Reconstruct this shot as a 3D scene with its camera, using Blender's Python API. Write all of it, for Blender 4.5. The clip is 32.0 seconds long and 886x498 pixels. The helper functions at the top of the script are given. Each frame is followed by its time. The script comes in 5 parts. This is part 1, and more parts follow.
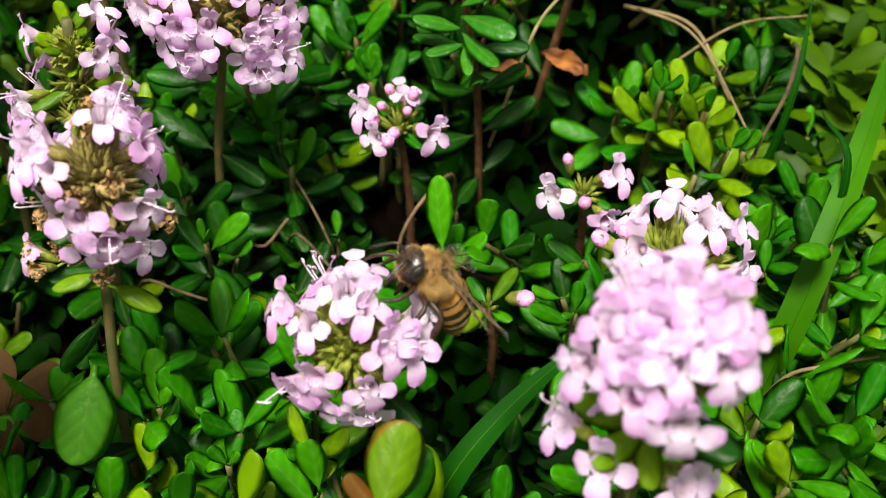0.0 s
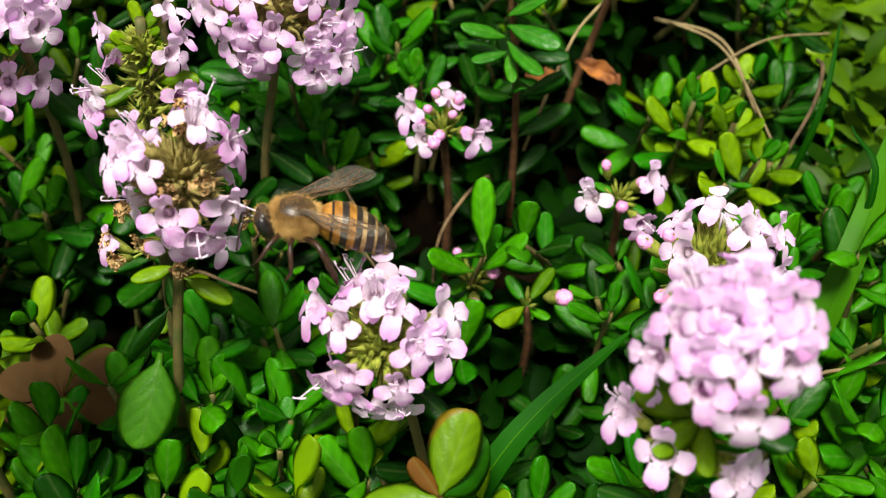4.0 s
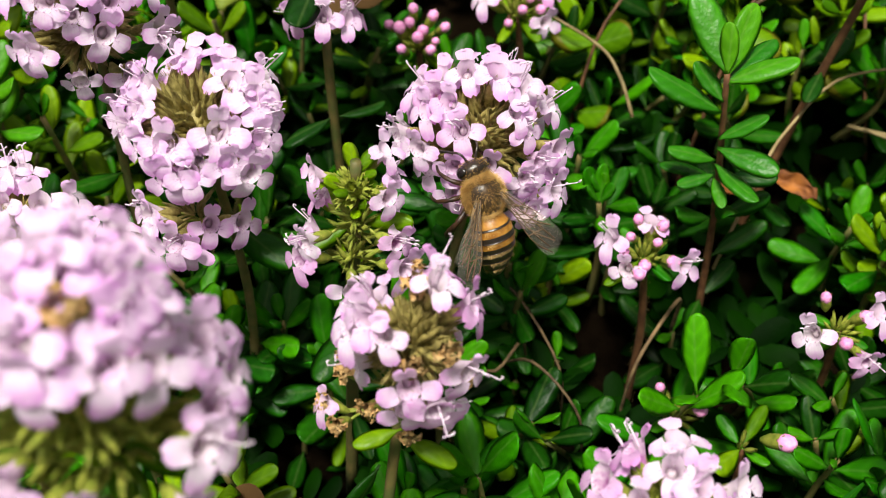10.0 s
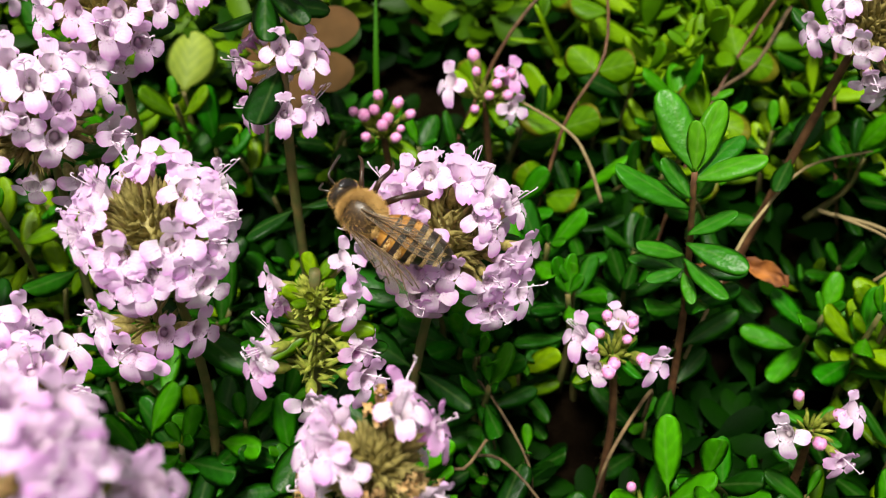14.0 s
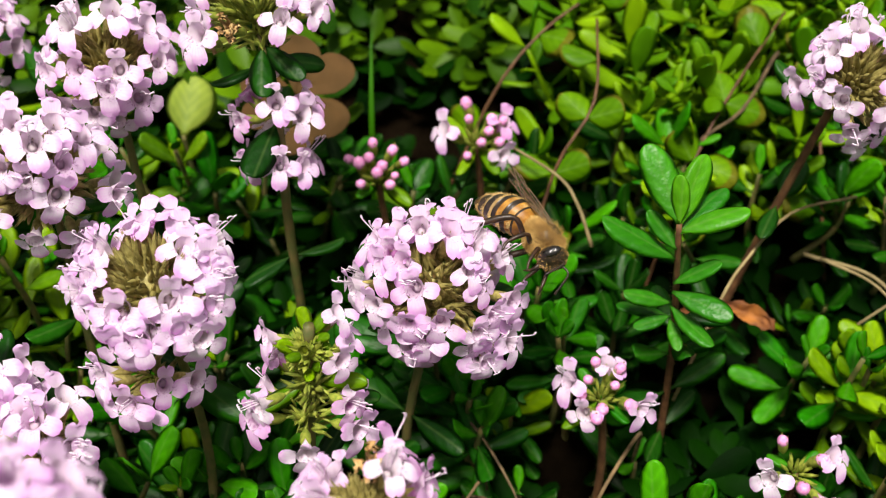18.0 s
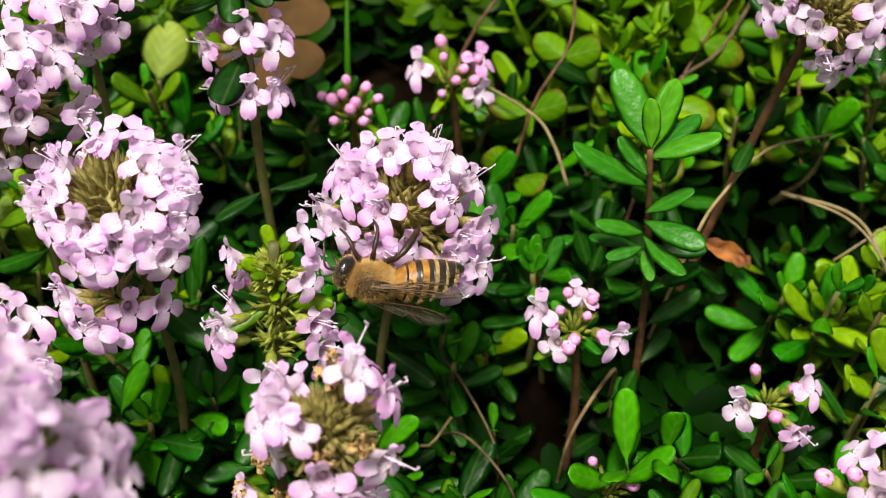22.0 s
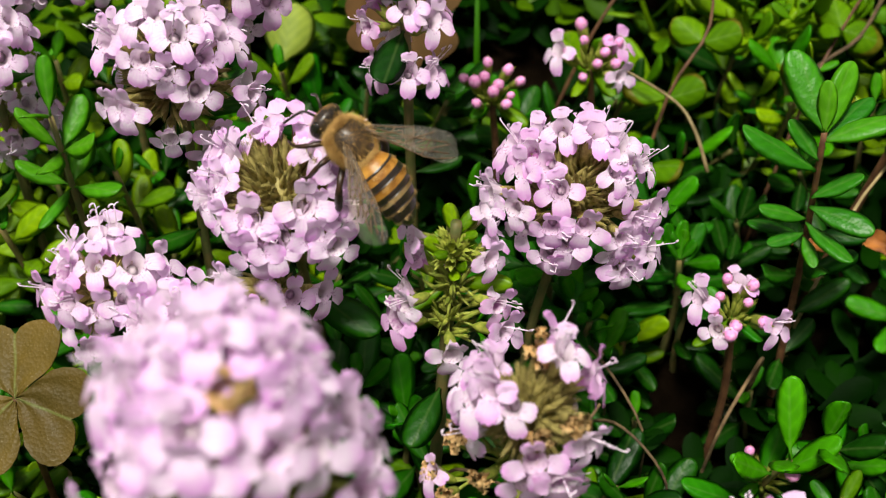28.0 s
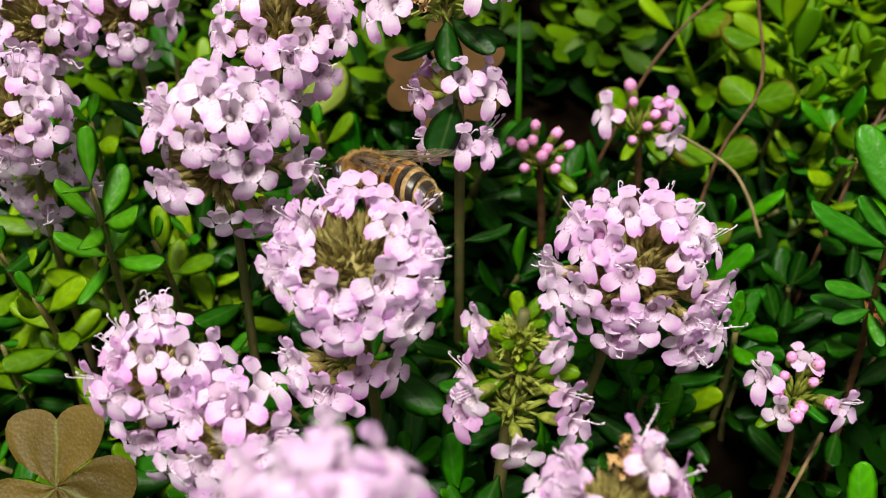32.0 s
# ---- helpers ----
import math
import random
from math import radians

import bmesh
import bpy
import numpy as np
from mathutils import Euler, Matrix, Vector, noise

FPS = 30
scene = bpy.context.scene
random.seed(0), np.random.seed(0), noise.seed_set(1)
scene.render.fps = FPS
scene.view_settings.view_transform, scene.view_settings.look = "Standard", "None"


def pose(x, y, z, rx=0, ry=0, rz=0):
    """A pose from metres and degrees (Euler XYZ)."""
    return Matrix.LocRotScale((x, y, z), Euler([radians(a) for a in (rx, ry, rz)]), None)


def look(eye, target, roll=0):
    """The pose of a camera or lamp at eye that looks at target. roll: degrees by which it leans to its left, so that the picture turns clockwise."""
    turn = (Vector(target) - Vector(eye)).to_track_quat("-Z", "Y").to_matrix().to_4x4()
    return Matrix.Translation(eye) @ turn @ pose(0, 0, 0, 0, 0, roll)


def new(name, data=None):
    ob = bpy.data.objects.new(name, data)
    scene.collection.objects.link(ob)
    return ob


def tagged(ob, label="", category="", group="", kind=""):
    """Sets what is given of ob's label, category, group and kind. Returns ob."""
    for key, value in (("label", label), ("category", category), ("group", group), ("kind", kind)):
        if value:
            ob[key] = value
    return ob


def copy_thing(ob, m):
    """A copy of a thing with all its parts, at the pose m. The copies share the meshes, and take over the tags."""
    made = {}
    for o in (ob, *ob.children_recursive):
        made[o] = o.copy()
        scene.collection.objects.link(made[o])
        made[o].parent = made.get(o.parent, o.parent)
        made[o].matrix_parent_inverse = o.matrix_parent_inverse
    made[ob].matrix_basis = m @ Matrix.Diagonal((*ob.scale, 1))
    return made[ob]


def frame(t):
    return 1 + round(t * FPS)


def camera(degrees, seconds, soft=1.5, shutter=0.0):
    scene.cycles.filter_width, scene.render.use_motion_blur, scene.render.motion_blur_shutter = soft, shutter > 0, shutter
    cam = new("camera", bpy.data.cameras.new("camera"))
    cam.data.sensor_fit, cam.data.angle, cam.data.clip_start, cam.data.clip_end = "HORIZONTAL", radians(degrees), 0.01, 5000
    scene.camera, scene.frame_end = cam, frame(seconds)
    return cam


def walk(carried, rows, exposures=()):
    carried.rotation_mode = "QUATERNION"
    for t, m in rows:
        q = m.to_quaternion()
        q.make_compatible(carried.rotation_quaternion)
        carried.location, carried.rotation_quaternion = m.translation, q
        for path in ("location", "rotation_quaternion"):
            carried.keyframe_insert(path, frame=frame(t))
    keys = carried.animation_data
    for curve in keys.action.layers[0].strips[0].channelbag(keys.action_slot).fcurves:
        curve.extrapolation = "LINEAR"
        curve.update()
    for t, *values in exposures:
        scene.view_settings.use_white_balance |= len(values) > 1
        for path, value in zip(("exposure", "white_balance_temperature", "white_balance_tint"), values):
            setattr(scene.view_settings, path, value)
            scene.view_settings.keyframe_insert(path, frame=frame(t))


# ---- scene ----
cam = camera(43.1, 32.0, 1.1)
cam.data.dof.use_dof, cam.data.dof.focus_distance, cam.data.dof.aperture_fstop = True, 0.104, 44.0
SKY, SUN, STOPS = 0.068, 4.9, 0.36
METRES, EYE, TILT, LEAN, TURN = 0.13, 0.120, -58.0, 0.0, 0.0
ROWS = [
    (0.0, 0.0, 0.0, 0.0, 0.0, 0.0, -0.0),
    (0.5, 0.0026, 0.0044, -0.0231, 0.09, -0.5, -0.25),
    (1.0, 0.0, -0.008, -0.0173, -0.08, -0.37, -0.29),
    (1.5, 0.0044, -0.016, -0.0399, -0.25, -0.49, -0.18),
    (2.0, -0.0037, -0.0007, -0.0203, -0.33, -0.41, -0.23),
    (2.5, -0.0115, 0.0019, 0.0035, -0.46, 0.04, -0.3),
    (3.0, -0.0231, 0.0059, -0.0012, -0.72, 0.1, -0.51),
    (3.5, -0.0449, -0.0117, -0.011, -0.78, 0.07, -1.13),
    (4.0, -0.0532, -0.0371, -0.003, -1.12, 0.08, -1.43),
    (4.5, -0.0833, -0.0455, 0.0037, -1.11, 0.4, -1.33),
    (6.5, -0.0851, -0.0232, 0.0145, -0.57, 0.54, -0.92),
    (7.0, -0.0924, -0.0214, 0.023, -0.6, 0.68, -1.0),
    (7.5, -0.1073, -0.0122, 0.0307, -0.13, 0.82, -0.67),
    (8.0, -0.1529, -0.0166, 0.0541, 0.76, 1.32, -0.71),
    (8.5, -0.1782, -0.0223, 0.0732, 1.12, 1.48, -1.02),
    (9.0, -0.1853, -0.0107, 0.0714, 1.2, 1.41, -1.23),
    (9.5, -0.1845, 0.0015, 0.0719, 1.1, 1.54, -1.26),
    (10.0, -0.1867, 0.0185, 0.0783, 0.86, 1.64, -1.28),
    (10.5, -0.1897, 0.0325, 0.0837, 0.66, 1.93, -1.12),
    (11.0, -0.1817, 0.0359, 0.1029, 0.23, 2.21, -1.15),
    (11.5, -0.1739, 0.0332, 0.1353, 0.02, 3.34, -0.97),
    (12.0, -0.1704, 0.0304, 0.1493, -0.37, 3.97, -0.77),
    (12.5, -0.1723, 0.0222, 0.1415, -0.1, 3.83, -0.81),
    (13.0, -0.1748, 0.0253, 0.1346, 0.03, 3.8, -0.64),
    (13.5, -0.1772, 0.0378, 0.1274, -0.1, 3.43, -0.66),
    (14.0, -0.1763, 0.0362, 0.1289, -0.17, 3.44, -0.84),
    (14.5, -0.1788, 0.0323, 0.1334, -0.06, 3.71, -0.74),
    (16.5, -0.1847, 0.0272, 0.1491, -0.09, 4.16, -0.78),
    (17.0, -0.1761, 0.0241, 0.1532, -0.07, 4.15, -0.71),
    (17.5, -0.1765, 0.0192, 0.1557, 0.05, 4.2, -0.86),
    (18.0, -0.1687, 0.0119, 0.1543, -0.06, 4.21, -0.76),
    (18.5, -0.1632, 0.0173, 0.149, -0.08, 4.08, -0.59),
    (19.0, -0.1676, 0.0088, 0.1535, -0.06, 4.07, -0.78),
    (19.5, -0.1616, 0.0024, 0.1518, -0.14, 4.07, -0.63),
    (20.0, -0.1444, 0.0136, 0.1397, -0.28, 3.92, -0.57),
    (20.5, -0.1389, 0.0218, 0.1295, -0.48, 3.66, -0.57),
    (21.0, -0.1417, 0.027, 0.1192, -0.39, 3.44, -0.51),
    (21.5, -0.1442, 0.0279, 0.1072, -0.34, 3.56, -0.36),
    (22.0, -0.1475, 0.0222, 0.1053, -0.22, 3.82, -0.66),
    (22.5, -0.1498, 0.0242, 0.1036, -0.25, 3.73, -0.9),
    (23.0, -0.1565, 0.0305, 0.1012, -0.55, 3.74, -1.05),
    (23.5, -0.1549, 0.0378, 0.0984, -0.63, 3.57, -1.25),
    (24.0, -0.1597, 0.0395, 0.091, -0.65, 3.45, -0.98),
    (24.5, -0.1753, 0.0258, 0.0962, -0.41, 3.47, -1.04),
    (26.5, -0.2193, -0.0072, 0.12, 0.05, 4.26, -1.79),
    (27.0, -0.2471, -0.0002, 0.1207, 0.25, 4.11, -2.02),
    (27.5, -0.2469, 0.0243, 0.0991, 0.51, 3.96, -1.8),
    (28.0, -0.2554, 0.0349, 0.0927, 0.8, 3.66, -1.45),
    (28.5, -0.282, 0.0237, 0.1063, 0.73, 3.83, -1.77),
    (29.0, -0.2913, 0.0189, 0.116, 0.65, 3.99, -1.9),
    (29.5, -0.2916, 0.0181, 0.1393, 0.61, 4.49, -1.7),
    (30.0, -0.302, 0.0254, 0.1525, 0.54, 4.83, -1.7),
    (30.5, -0.2936, 0.0399, 0.1515, 0.54, 4.93, -1.48),
    (31.0, -0.2902, 0.0484, 0.1444, 0.37, 4.52, -1.57),
    (31.5, -0.2921, 0.0608, 0.1368, 0.61, 4.56, -1.67),
    (32.0, -0.3032, 0.0619, 0.1403, 0.47, 4.43, -1.56),
]
walk(cam, [(t, pose(0, 0, EYE, TILT, LEAN, TURN) @ pose(METRES * x, METRES * y, METRES * z, 90 + pitch, roll, yaw)) for t, x, y, z, yaw, pitch, roll in ROWS], [(0.0, STOPS + 0.17), (4.0, STOPS + 0.15), (7.5, STOPS + 0.16), (9.0, STOPS), (12.0, STOPS + 0.05), (24.0, STOPS + 0.05), (27.0, STOPS - 0.15), (32.0, STOPS - 0.2)])

# ---- light ----
world = bpy.data.worlds.new("sky")
scene.world = world
world.use_nodes = True
wn, wl = world.node_tree.nodes, world.node_tree.links
sky = wn.new("ShaderNodeTexSky")
sky.sky_type, sky.sun_disc = "NISHITA", False
sky.sun_elevation, sky.sun_rotation = radians(80.9), radians(-132)
sky.air_density, sky.dust_density, sky.ozone_density = 1.0, 4.0, 1.0
veil = wn.new("ShaderNodeHueSaturation")          # thin cloud takes the blue out of the sky
veil.inputs["Saturation"].default_value = 0.35
wl.new(sky.outputs[0], veil.inputs["Color"])
warm = wn.new("ShaderNodeMix")                    # the camera's warm white balance
warm.data_type, warm.blend_type = "RGBA", "MULTIPLY"
warm.inputs[0].default_value = 1.0
warm.inputs[7].default_value = (1.0, 0.98, 0.86, 1.0)
wl.new(veil.outputs[0], warm.inputs[6])
wl.new(warm.outputs[2], wn["Background"].inputs[0])
wn["Background"].inputs[1].default_value = SKY

sun = new("sun", bpy.data.lights.new("sun", "SUN"))
sun.data.energy, sun.data.angle, sun.data.color = SUN, radians(14), (1.0, 0.96, 0.86)
sun.matrix_world = look((-0.112, -0.10, 0.94), (0, 0, 0))


# ---- materials ----
def material(name):
    m = bpy.data.materials.new(name)
    m.use_nodes = True
    return m, m.node_tree.nodes, m.node_tree.links, m.node_tree.nodes["Principled BSDF"]


def node(nodes, kind, **values):
    n = nodes.new(kind)
    for k, v in values.items():
        n.inputs[k].default_value = v
    return n


def ramp(nodes, stops):
    n = nodes.new("ShaderNodeValToRGB")
    el = n.color_ramp.elements
    while len(el) < len(stops):
        el.new(0.5)
    for e, (p, c) in zip(el, stops):
        e.position, e.color = p, (*c, 1)
    return n


def mix(nodes, links, kind, fac, a, b):
    n = nodes.new("ShaderNodeMix")
    n.data_type, n.blend_type = "RGBA", kind
    for sock, v in ((n.inputs[0], fac), (n.inputs[6], a), (n.inputs[7], b)):
        if hasattr(v, "is_linked"):
            links.new(v, sock)
        elif isinstance(v, (int, float)):
            sock.default_value = v
        else:
            sock.default_value = (*v, 1)
    return n.outputs[2]


def scalar(nodes, links, op, a, b=0.0):
    n = nodes.new("ShaderNodeMath")
    n.operation = op
    for sock, v in ((n.inputs[0], a), (n.inputs[1], b)):
        if hasattr(v, "is_linked"):
            links.new(v, sock)
        else:
            sock.default_value = v
    return n.outputs[0]


def bumped(nodes, links, bsdf, height, strength, distance):
    b = node(nodes, "ShaderNodeBump", Strength=strength, Distance=distance)
    links.new(height, b.inputs["Height"])
    links.new(b.outputs[0], bsdf.inputs["Normal"])
    return b


def see_through(m, nodes, links, bsdf, colour, share):
    """Lets part of the light pass through a thin petal or leaf."""
    t = nodes.new("ShaderNodeBsdfTranslucent")
    links.new(colour, t.inputs[0])
    s = node(nodes, "ShaderNodeMixShader", Fac=share)
    links.new(bsdf.outputs[0], s.inputs[1])
    links.new(t.outputs[0], s.inputs[2])
    links.new(s.outputs[0], nodes["Material Output"].inputs[0])


def plant(name, dark, light, rough=0.4, share=0.15, veins=0.0, stuff=False, rim=None, spots=None, gloss=0.2, scale=900.0, bump=0.2, pleats=True):
    """A leaf's skin: a shade for each leaf, mottling, a pale midrib, fine pores."""
    m, n, l, b = material(name)
    co = n.new("ShaderNodeTexCoord")
    rnd = n.new("ShaderNodeNewGeometry").outputs["Random Per Island"] if stuff else n.new("ShaderNodeObjectInfo").outputs["Random"]
    shade = ramp(n, [(0.0, dark), (0.55, tuple((p + q) / 2 for p, q in zip(dark, light))), (1.0, light)])
    l.new(rnd, shade.inputs[0])
    mott = node(n, "ShaderNodeTexNoise", Scale=scale, Detail=4.0)
    l.new(co.outputs["Object"], mott.inputs["Vector"])
    big = node(n, "ShaderNodeTexNoise", Scale=scale * 0.22, Detail=2.0)
    l.new(co.outputs["Object"], big.inputs["Vector"])
    spread = ramp(n, [(0.3, (0.62, 0.66, 0.6)), (0.7, (1.25, 1.2, 1.2))])
    l.new(big.outputs["Fac"], spread.inputs[0])
    col = mix(n, l, "MULTIPLY", 0.8, shade.outputs[0], spread.outputs[0])
    xyz = n.new("ShaderNodeSeparateXYZ")
    l.new(co.outputs["Object"], xyz.inputs[0])
    if veins:
        rib = scalar(n, l, "SUBTRACT", 1.0, scalar(n, l, "MULTIPLY", scalar(n, l, "ABSOLUTE", xyz.outputs[1]), 1 / 0.00022))
        rib = scalar(n, l, "MAXIMUM", rib, 0.0)
        col = mix(n, l, "MIX", scalar(n, l, "MULTIPLY", rib, veins), col, (0.24, 0.36, 0.10))
    if rim:
        length, width, tint = rim
        px = scalar(n, l, "POWER", scalar(n, l, "MULTIPLY", scalar(n, l, "SUBTRACT", xyz.outputs[0], length / 2), 2 / length), 2.0)
        py = scalar(n, l, "POWER", scalar(n, l, "MULTIPLY", xyz.outputs[1], 2 / width), 2.0)
        edge = ramp(n, [(0.82, (0, 0, 0)), (1.05, (0.7, 0.7, 0.7))])
        l.new(scalar(n, l, "ADD", px, py), edge.inputs[0])
        col = mix(n, l, "MIX", edge.outputs[0], col, tint)
    if spots:
        speck = node(n, "ShaderNodeTexNoise", Scale=scale * 8.0, Detail=4.0)
        l.new(co.outputs["Object"], speck.inputs["Vector"])
        fleck = ramp(n, [(0.64, (0, 0, 0)), (0.70, (1, 1, 1))])
        l.new(speck.outputs["Fac"], fleck.inputs[0])
        col = mix(n, l, "MIX", scalar(n, l, "MULTIPLY", fleck.outputs[0], 0.4), col, spots)
    height = mott.outputs["Fac"]
    if pleats and not stuff:
        # side veins sweep forward from the rib
        sweep = scalar(n, l, "SUBTRACT", scalar(n, l, "MULTIPLY", scalar(n, l, "ABSOLUTE", xyz.outputs[1]), 5200.0), scalar(n, l, "MULTIPLY", xyz.outputs[0], 3900.0))
        pleat = scalar(n, l, "SINE", scalar(n, l, "ADD", sweep, scalar(n, l, "MULTIPLY", mott.outputs["Fac"], 3.0)))
        tone = ramp(n, [(0.0, (0.80, 0.84, 0.80)), (0.8, (1.05, 1.04, 1.0)), (1.0, (1.35, 1.22, 1.15))])
        l.new(scalar(n, l, "ADD", scalar(n, l, "MULTIPLY", pleat, 0.5), 0.5), tone.inputs[0])
        col = mix(n, l, "MULTIPLY", 0.38, col, tone.outputs[0])
        height = scalar(n, l, "SUBTRACT", height, scalar(n, l, "MULTIPLY", pleat, 0.55))
    l.new(col, b.inputs["Base Color"])
    b.inputs["Roughness"].default_value = rough
    b.inputs["Specular IOR Level"].default_value = gloss
    pores = node(n, "ShaderNodeTexVoronoi", Scale=scale * 3.2)
    l.new(co.outputs["Object"], pores.inputs["Vector"])
    bumped(n, l, b, scalar(n, l, "ADD", pores.outputs["Distance"], height), bump, 0.0001)
    see_through(m, n, l, b, col, share)
    return m


def petal(name, pale, pink, throat):
    """Petals: pale on the lobes, pinker towards the edge, guide marks in the throat."""
    m, n, l, b = material(name)
    co = n.new("ShaderNodeTexCoord")
    xyz = n.new("ShaderNodeSeparateXYZ")
    l.new(co.outputs["Object"], xyz.inputs[0])
    r = scalar(n, l, "SQRT", scalar(n, l, "ADD", scalar(n, l, "POWER", xyz.outputs[0], 2.0), scalar(n, l, "POWER", xyz.outputs[1], 2.0)))
    rr = scalar(n, l, "MULTIPLY", r, 1 / 0.0028)
    noise_s = node(n, "ShaderNodeTexNoise", Scale=1400.0, Detail=3.0)
    l.new(co.outputs["Object"], noise_s.inputs["Vector"])
    info = n.new("ShaderNodeObjectInfo")
    wob = scalar(n, l, "ADD", rr, scalar(n, l, "MULTIPLY", scalar(n, l, "SUBTRACT", noise_s.outputs["Fac"], 0.5), 0.5))
    zone = ramp(n, [(0.0, throat), (0.10, throat), (0.20, tuple(0.7 * p + 0.3 * q for p, q in zip(throat, pale))), (0.36, (0.88, 0.80, 0.86)), (0.46, pale), (0.66, pale), (1.0, pink)])
    l.new(wob, zone.inputs[0])
    tint = ramp(n, [(0.0, (1.0, 1.0, 1.0)), (0.5, (0.985, 0.93, 0.985)), (1.0, (0.96, 0.80, 0.96))])
    l.new(info.outputs["Random"], tint.inputs[0])
    col = mix(n, l, "MULTIPLY", 1.0, zone.outputs[0], tint.outputs[0])
    lip = ramp(n, [(0.55, (1, 1, 1)), (0.85, (0.96, 0.82, 0.96))])
    l.new(scalar(n, l, "ADD", scalar(n, l, "MULTIPLY", xyz.outputs[1], 1 / 0.0052), 0.5), lip.inputs[0])
    col = mix(n, l, "MULTIPLY", 0.8, col, lip.outputs[0])
    turn = scalar(n, l, "MULTIPLY", scalar(n, l, "ARCTAN2", xyz.outputs[1], xyz.outputs[0]), 17.0)
    stripe = scalar(n, l, "MULTIPLY", scalar(n, l, "POWER", scalar(n, l, "ABSOLUTE", scalar(n, l, "SINE", scalar(n, l, "ADD", turn, scalar(n, l, "MULTIPLY", noise_s.outputs["Fac"], 3.0)))), 6.0), 0.22)
    col = mix(n, l, "MIX", stripe, col, pink)
    # purple guide marks in the throat of the lower lip
    dots = node(n, "ShaderNodeTexNoise", Scale=3400.0, Detail=2.0)
    l.new(co.outputs["Object"], dots.inputs["Vector"])
    fleck, band, low = ramp(n, [(0.56, (0, 0, 0)), (0.64, (1, 1, 1))]), ramp(n, [(0.22, (0, 0, 0)), (0.32, (1, 1, 1)), (0.46, (1, 1, 1)), (0.58, (0, 0, 0))]), ramp(n, [(0.44, (1, 1, 1)), (0.52, (0, 0, 0))])
    l.new(dots.outputs["Fac"], fleck.inputs[0])
    l.new(rr, band.inputs[0])
    l.new(scalar(n, l, "ADD", scalar(n, l, "MULTIPLY", xyz.outputs[1], 1 / 0.0052), 0.5), low.inputs[0])
    marks = scalar(n, l, "MULTIPLY", scalar(n, l, "MULTIPLY", fleck.outputs[0], band.outputs[0]), scalar(n, l, "MULTIPLY", low.outputs[0], 0.55))
    col = mix(n, l, "MIX", marks, col, (0.40, 0.10, 0.38))
    l.new(col, b.inputs["Base Color"])
    b.inputs["Roughness"].default_value = 0.6
    b.inputs["Specular IOR Level"].default_value = 0.25
    vein = node(n, "ShaderNodeTexNoise", Scale=5000.0, Detail=2.0)
    l.new(co.outputs["Object"], vein.inputs["Vector"])
    bumped(n, l, b, vein.outputs["Fac"], 0.3, 0.00006)
    see_through(m, n, l, b, col, 0.42)
    return m


def plain(name, a, c, scale, rough=0.6, metallic=0.0, bump=0.3, depth=0.0001, gloss=0.4, random_shade=0.0):
    """Two colours mottled together, with fine relief."""
    m, n, l, b = material(name)
    co = n.new("ShaderNodeTexCoord")
    ns = node(n, "ShaderNodeTexNoise", Scale=scale, Detail=5.0)
    l.new(co.outputs["Object"], ns.inputs["Vector"])
    rp = ramp(n, [(0.35, a), (0.68, c)])
    l.new(ns.outputs["Fac"], rp.inputs[0])
    col = rp.outputs[0]
    if random_shade:
        v = node(n, "ShaderNodeHueSaturation", Saturation=1.0)
        l.new(scalar(n, l, "ADD", scalar(n, l, "MULTIPLY", n.new("ShaderNodeObjectInfo").outputs["Random"], random_shade), 1 - random_shade / 2), v.inputs["Value"])
        l.new(col, v.inputs["Color"])
        col = v.outputs[0]
    l.new(col, b.inputs["Base Color"])
    b.inputs["Roughness"].default_value, b.inputs["Metallic"].default_value = rough, metallic
    b.inputs["Specular IOR Level"].default_value = gloss
    fine = node(n, "ShaderNodeTexNoise", Scale=scale * 4, Detail=4.0)
    l.new(co.outputs["Object"], fine.inputs["Vector"])
    bumped(n, l, b, fine.outputs["Fac"], bump, depth)
    return m


LEAF = plant("thyme_leaf", (0.003, 0.034, 0.0008), (0.016, 0.125, 0.001), 0.42, 0.28, veins=0.12, gloss=0.22)
LEAF_LONG = plant("thyme_leaf_deep", (0.006, 0.072, 0.0015), (0.018, 0.150, 0.002), 0.40, 0.30, veins=0.12, gloss=0.25)
LEAF_STUFF = plant("thyme_leaf_many", (0.008, 0.045, 0.0005), (0.110, 0.23, 0.001), 0.45, 0.34, stuff=True, gloss=0.12)
LEAF_LIGHT_STUFF = plant("thyme_leaves_light", (0.050, 0.20, 0.001), (0.25, 0.45, 0.002), 0.40, 0.36, stuff=True, gloss=0.20)
LEAF_DARK_STUFF = plant("thyme_leaves_dark", (0.003, 0.034, 0.0008), (0.018, 0.140, 0.001), 0.42, 0.28, stuff=True, gloss=0.22)
# near-black: the shade beneath the sprigs is put into this leaf colour
LEAF_LOW = plant("shade_dark_low_leaf", (0.0005, 0.007, 0.000), (0.003, 0.024, 0.000), 0.6, 0.12, stuff=True, gloss=0.03)
LEAF_BRIGHT = plant("thyme_leaf_young", (0.013, 0.180, 0.0005), (0.062, 0.32, 0.0005), 0.40, 0.34, veins=0.12, gloss=0.20)
LEAF_FLESHY = plant("thyme_leaf_fleshy", (0.016, 0.165, 0.002), (0.050, 0.275, 0.003), 0.40, 0.30, veins=0.12, gloss=0.34, bump=0.25)
LEAF_FRESH = plant("thyme_leaf_fresh", (0.050, 0.27, 0.002), (0.10, 0.35, 0.004), 0.42, 0.32, veins=0.15, gloss=0.26)
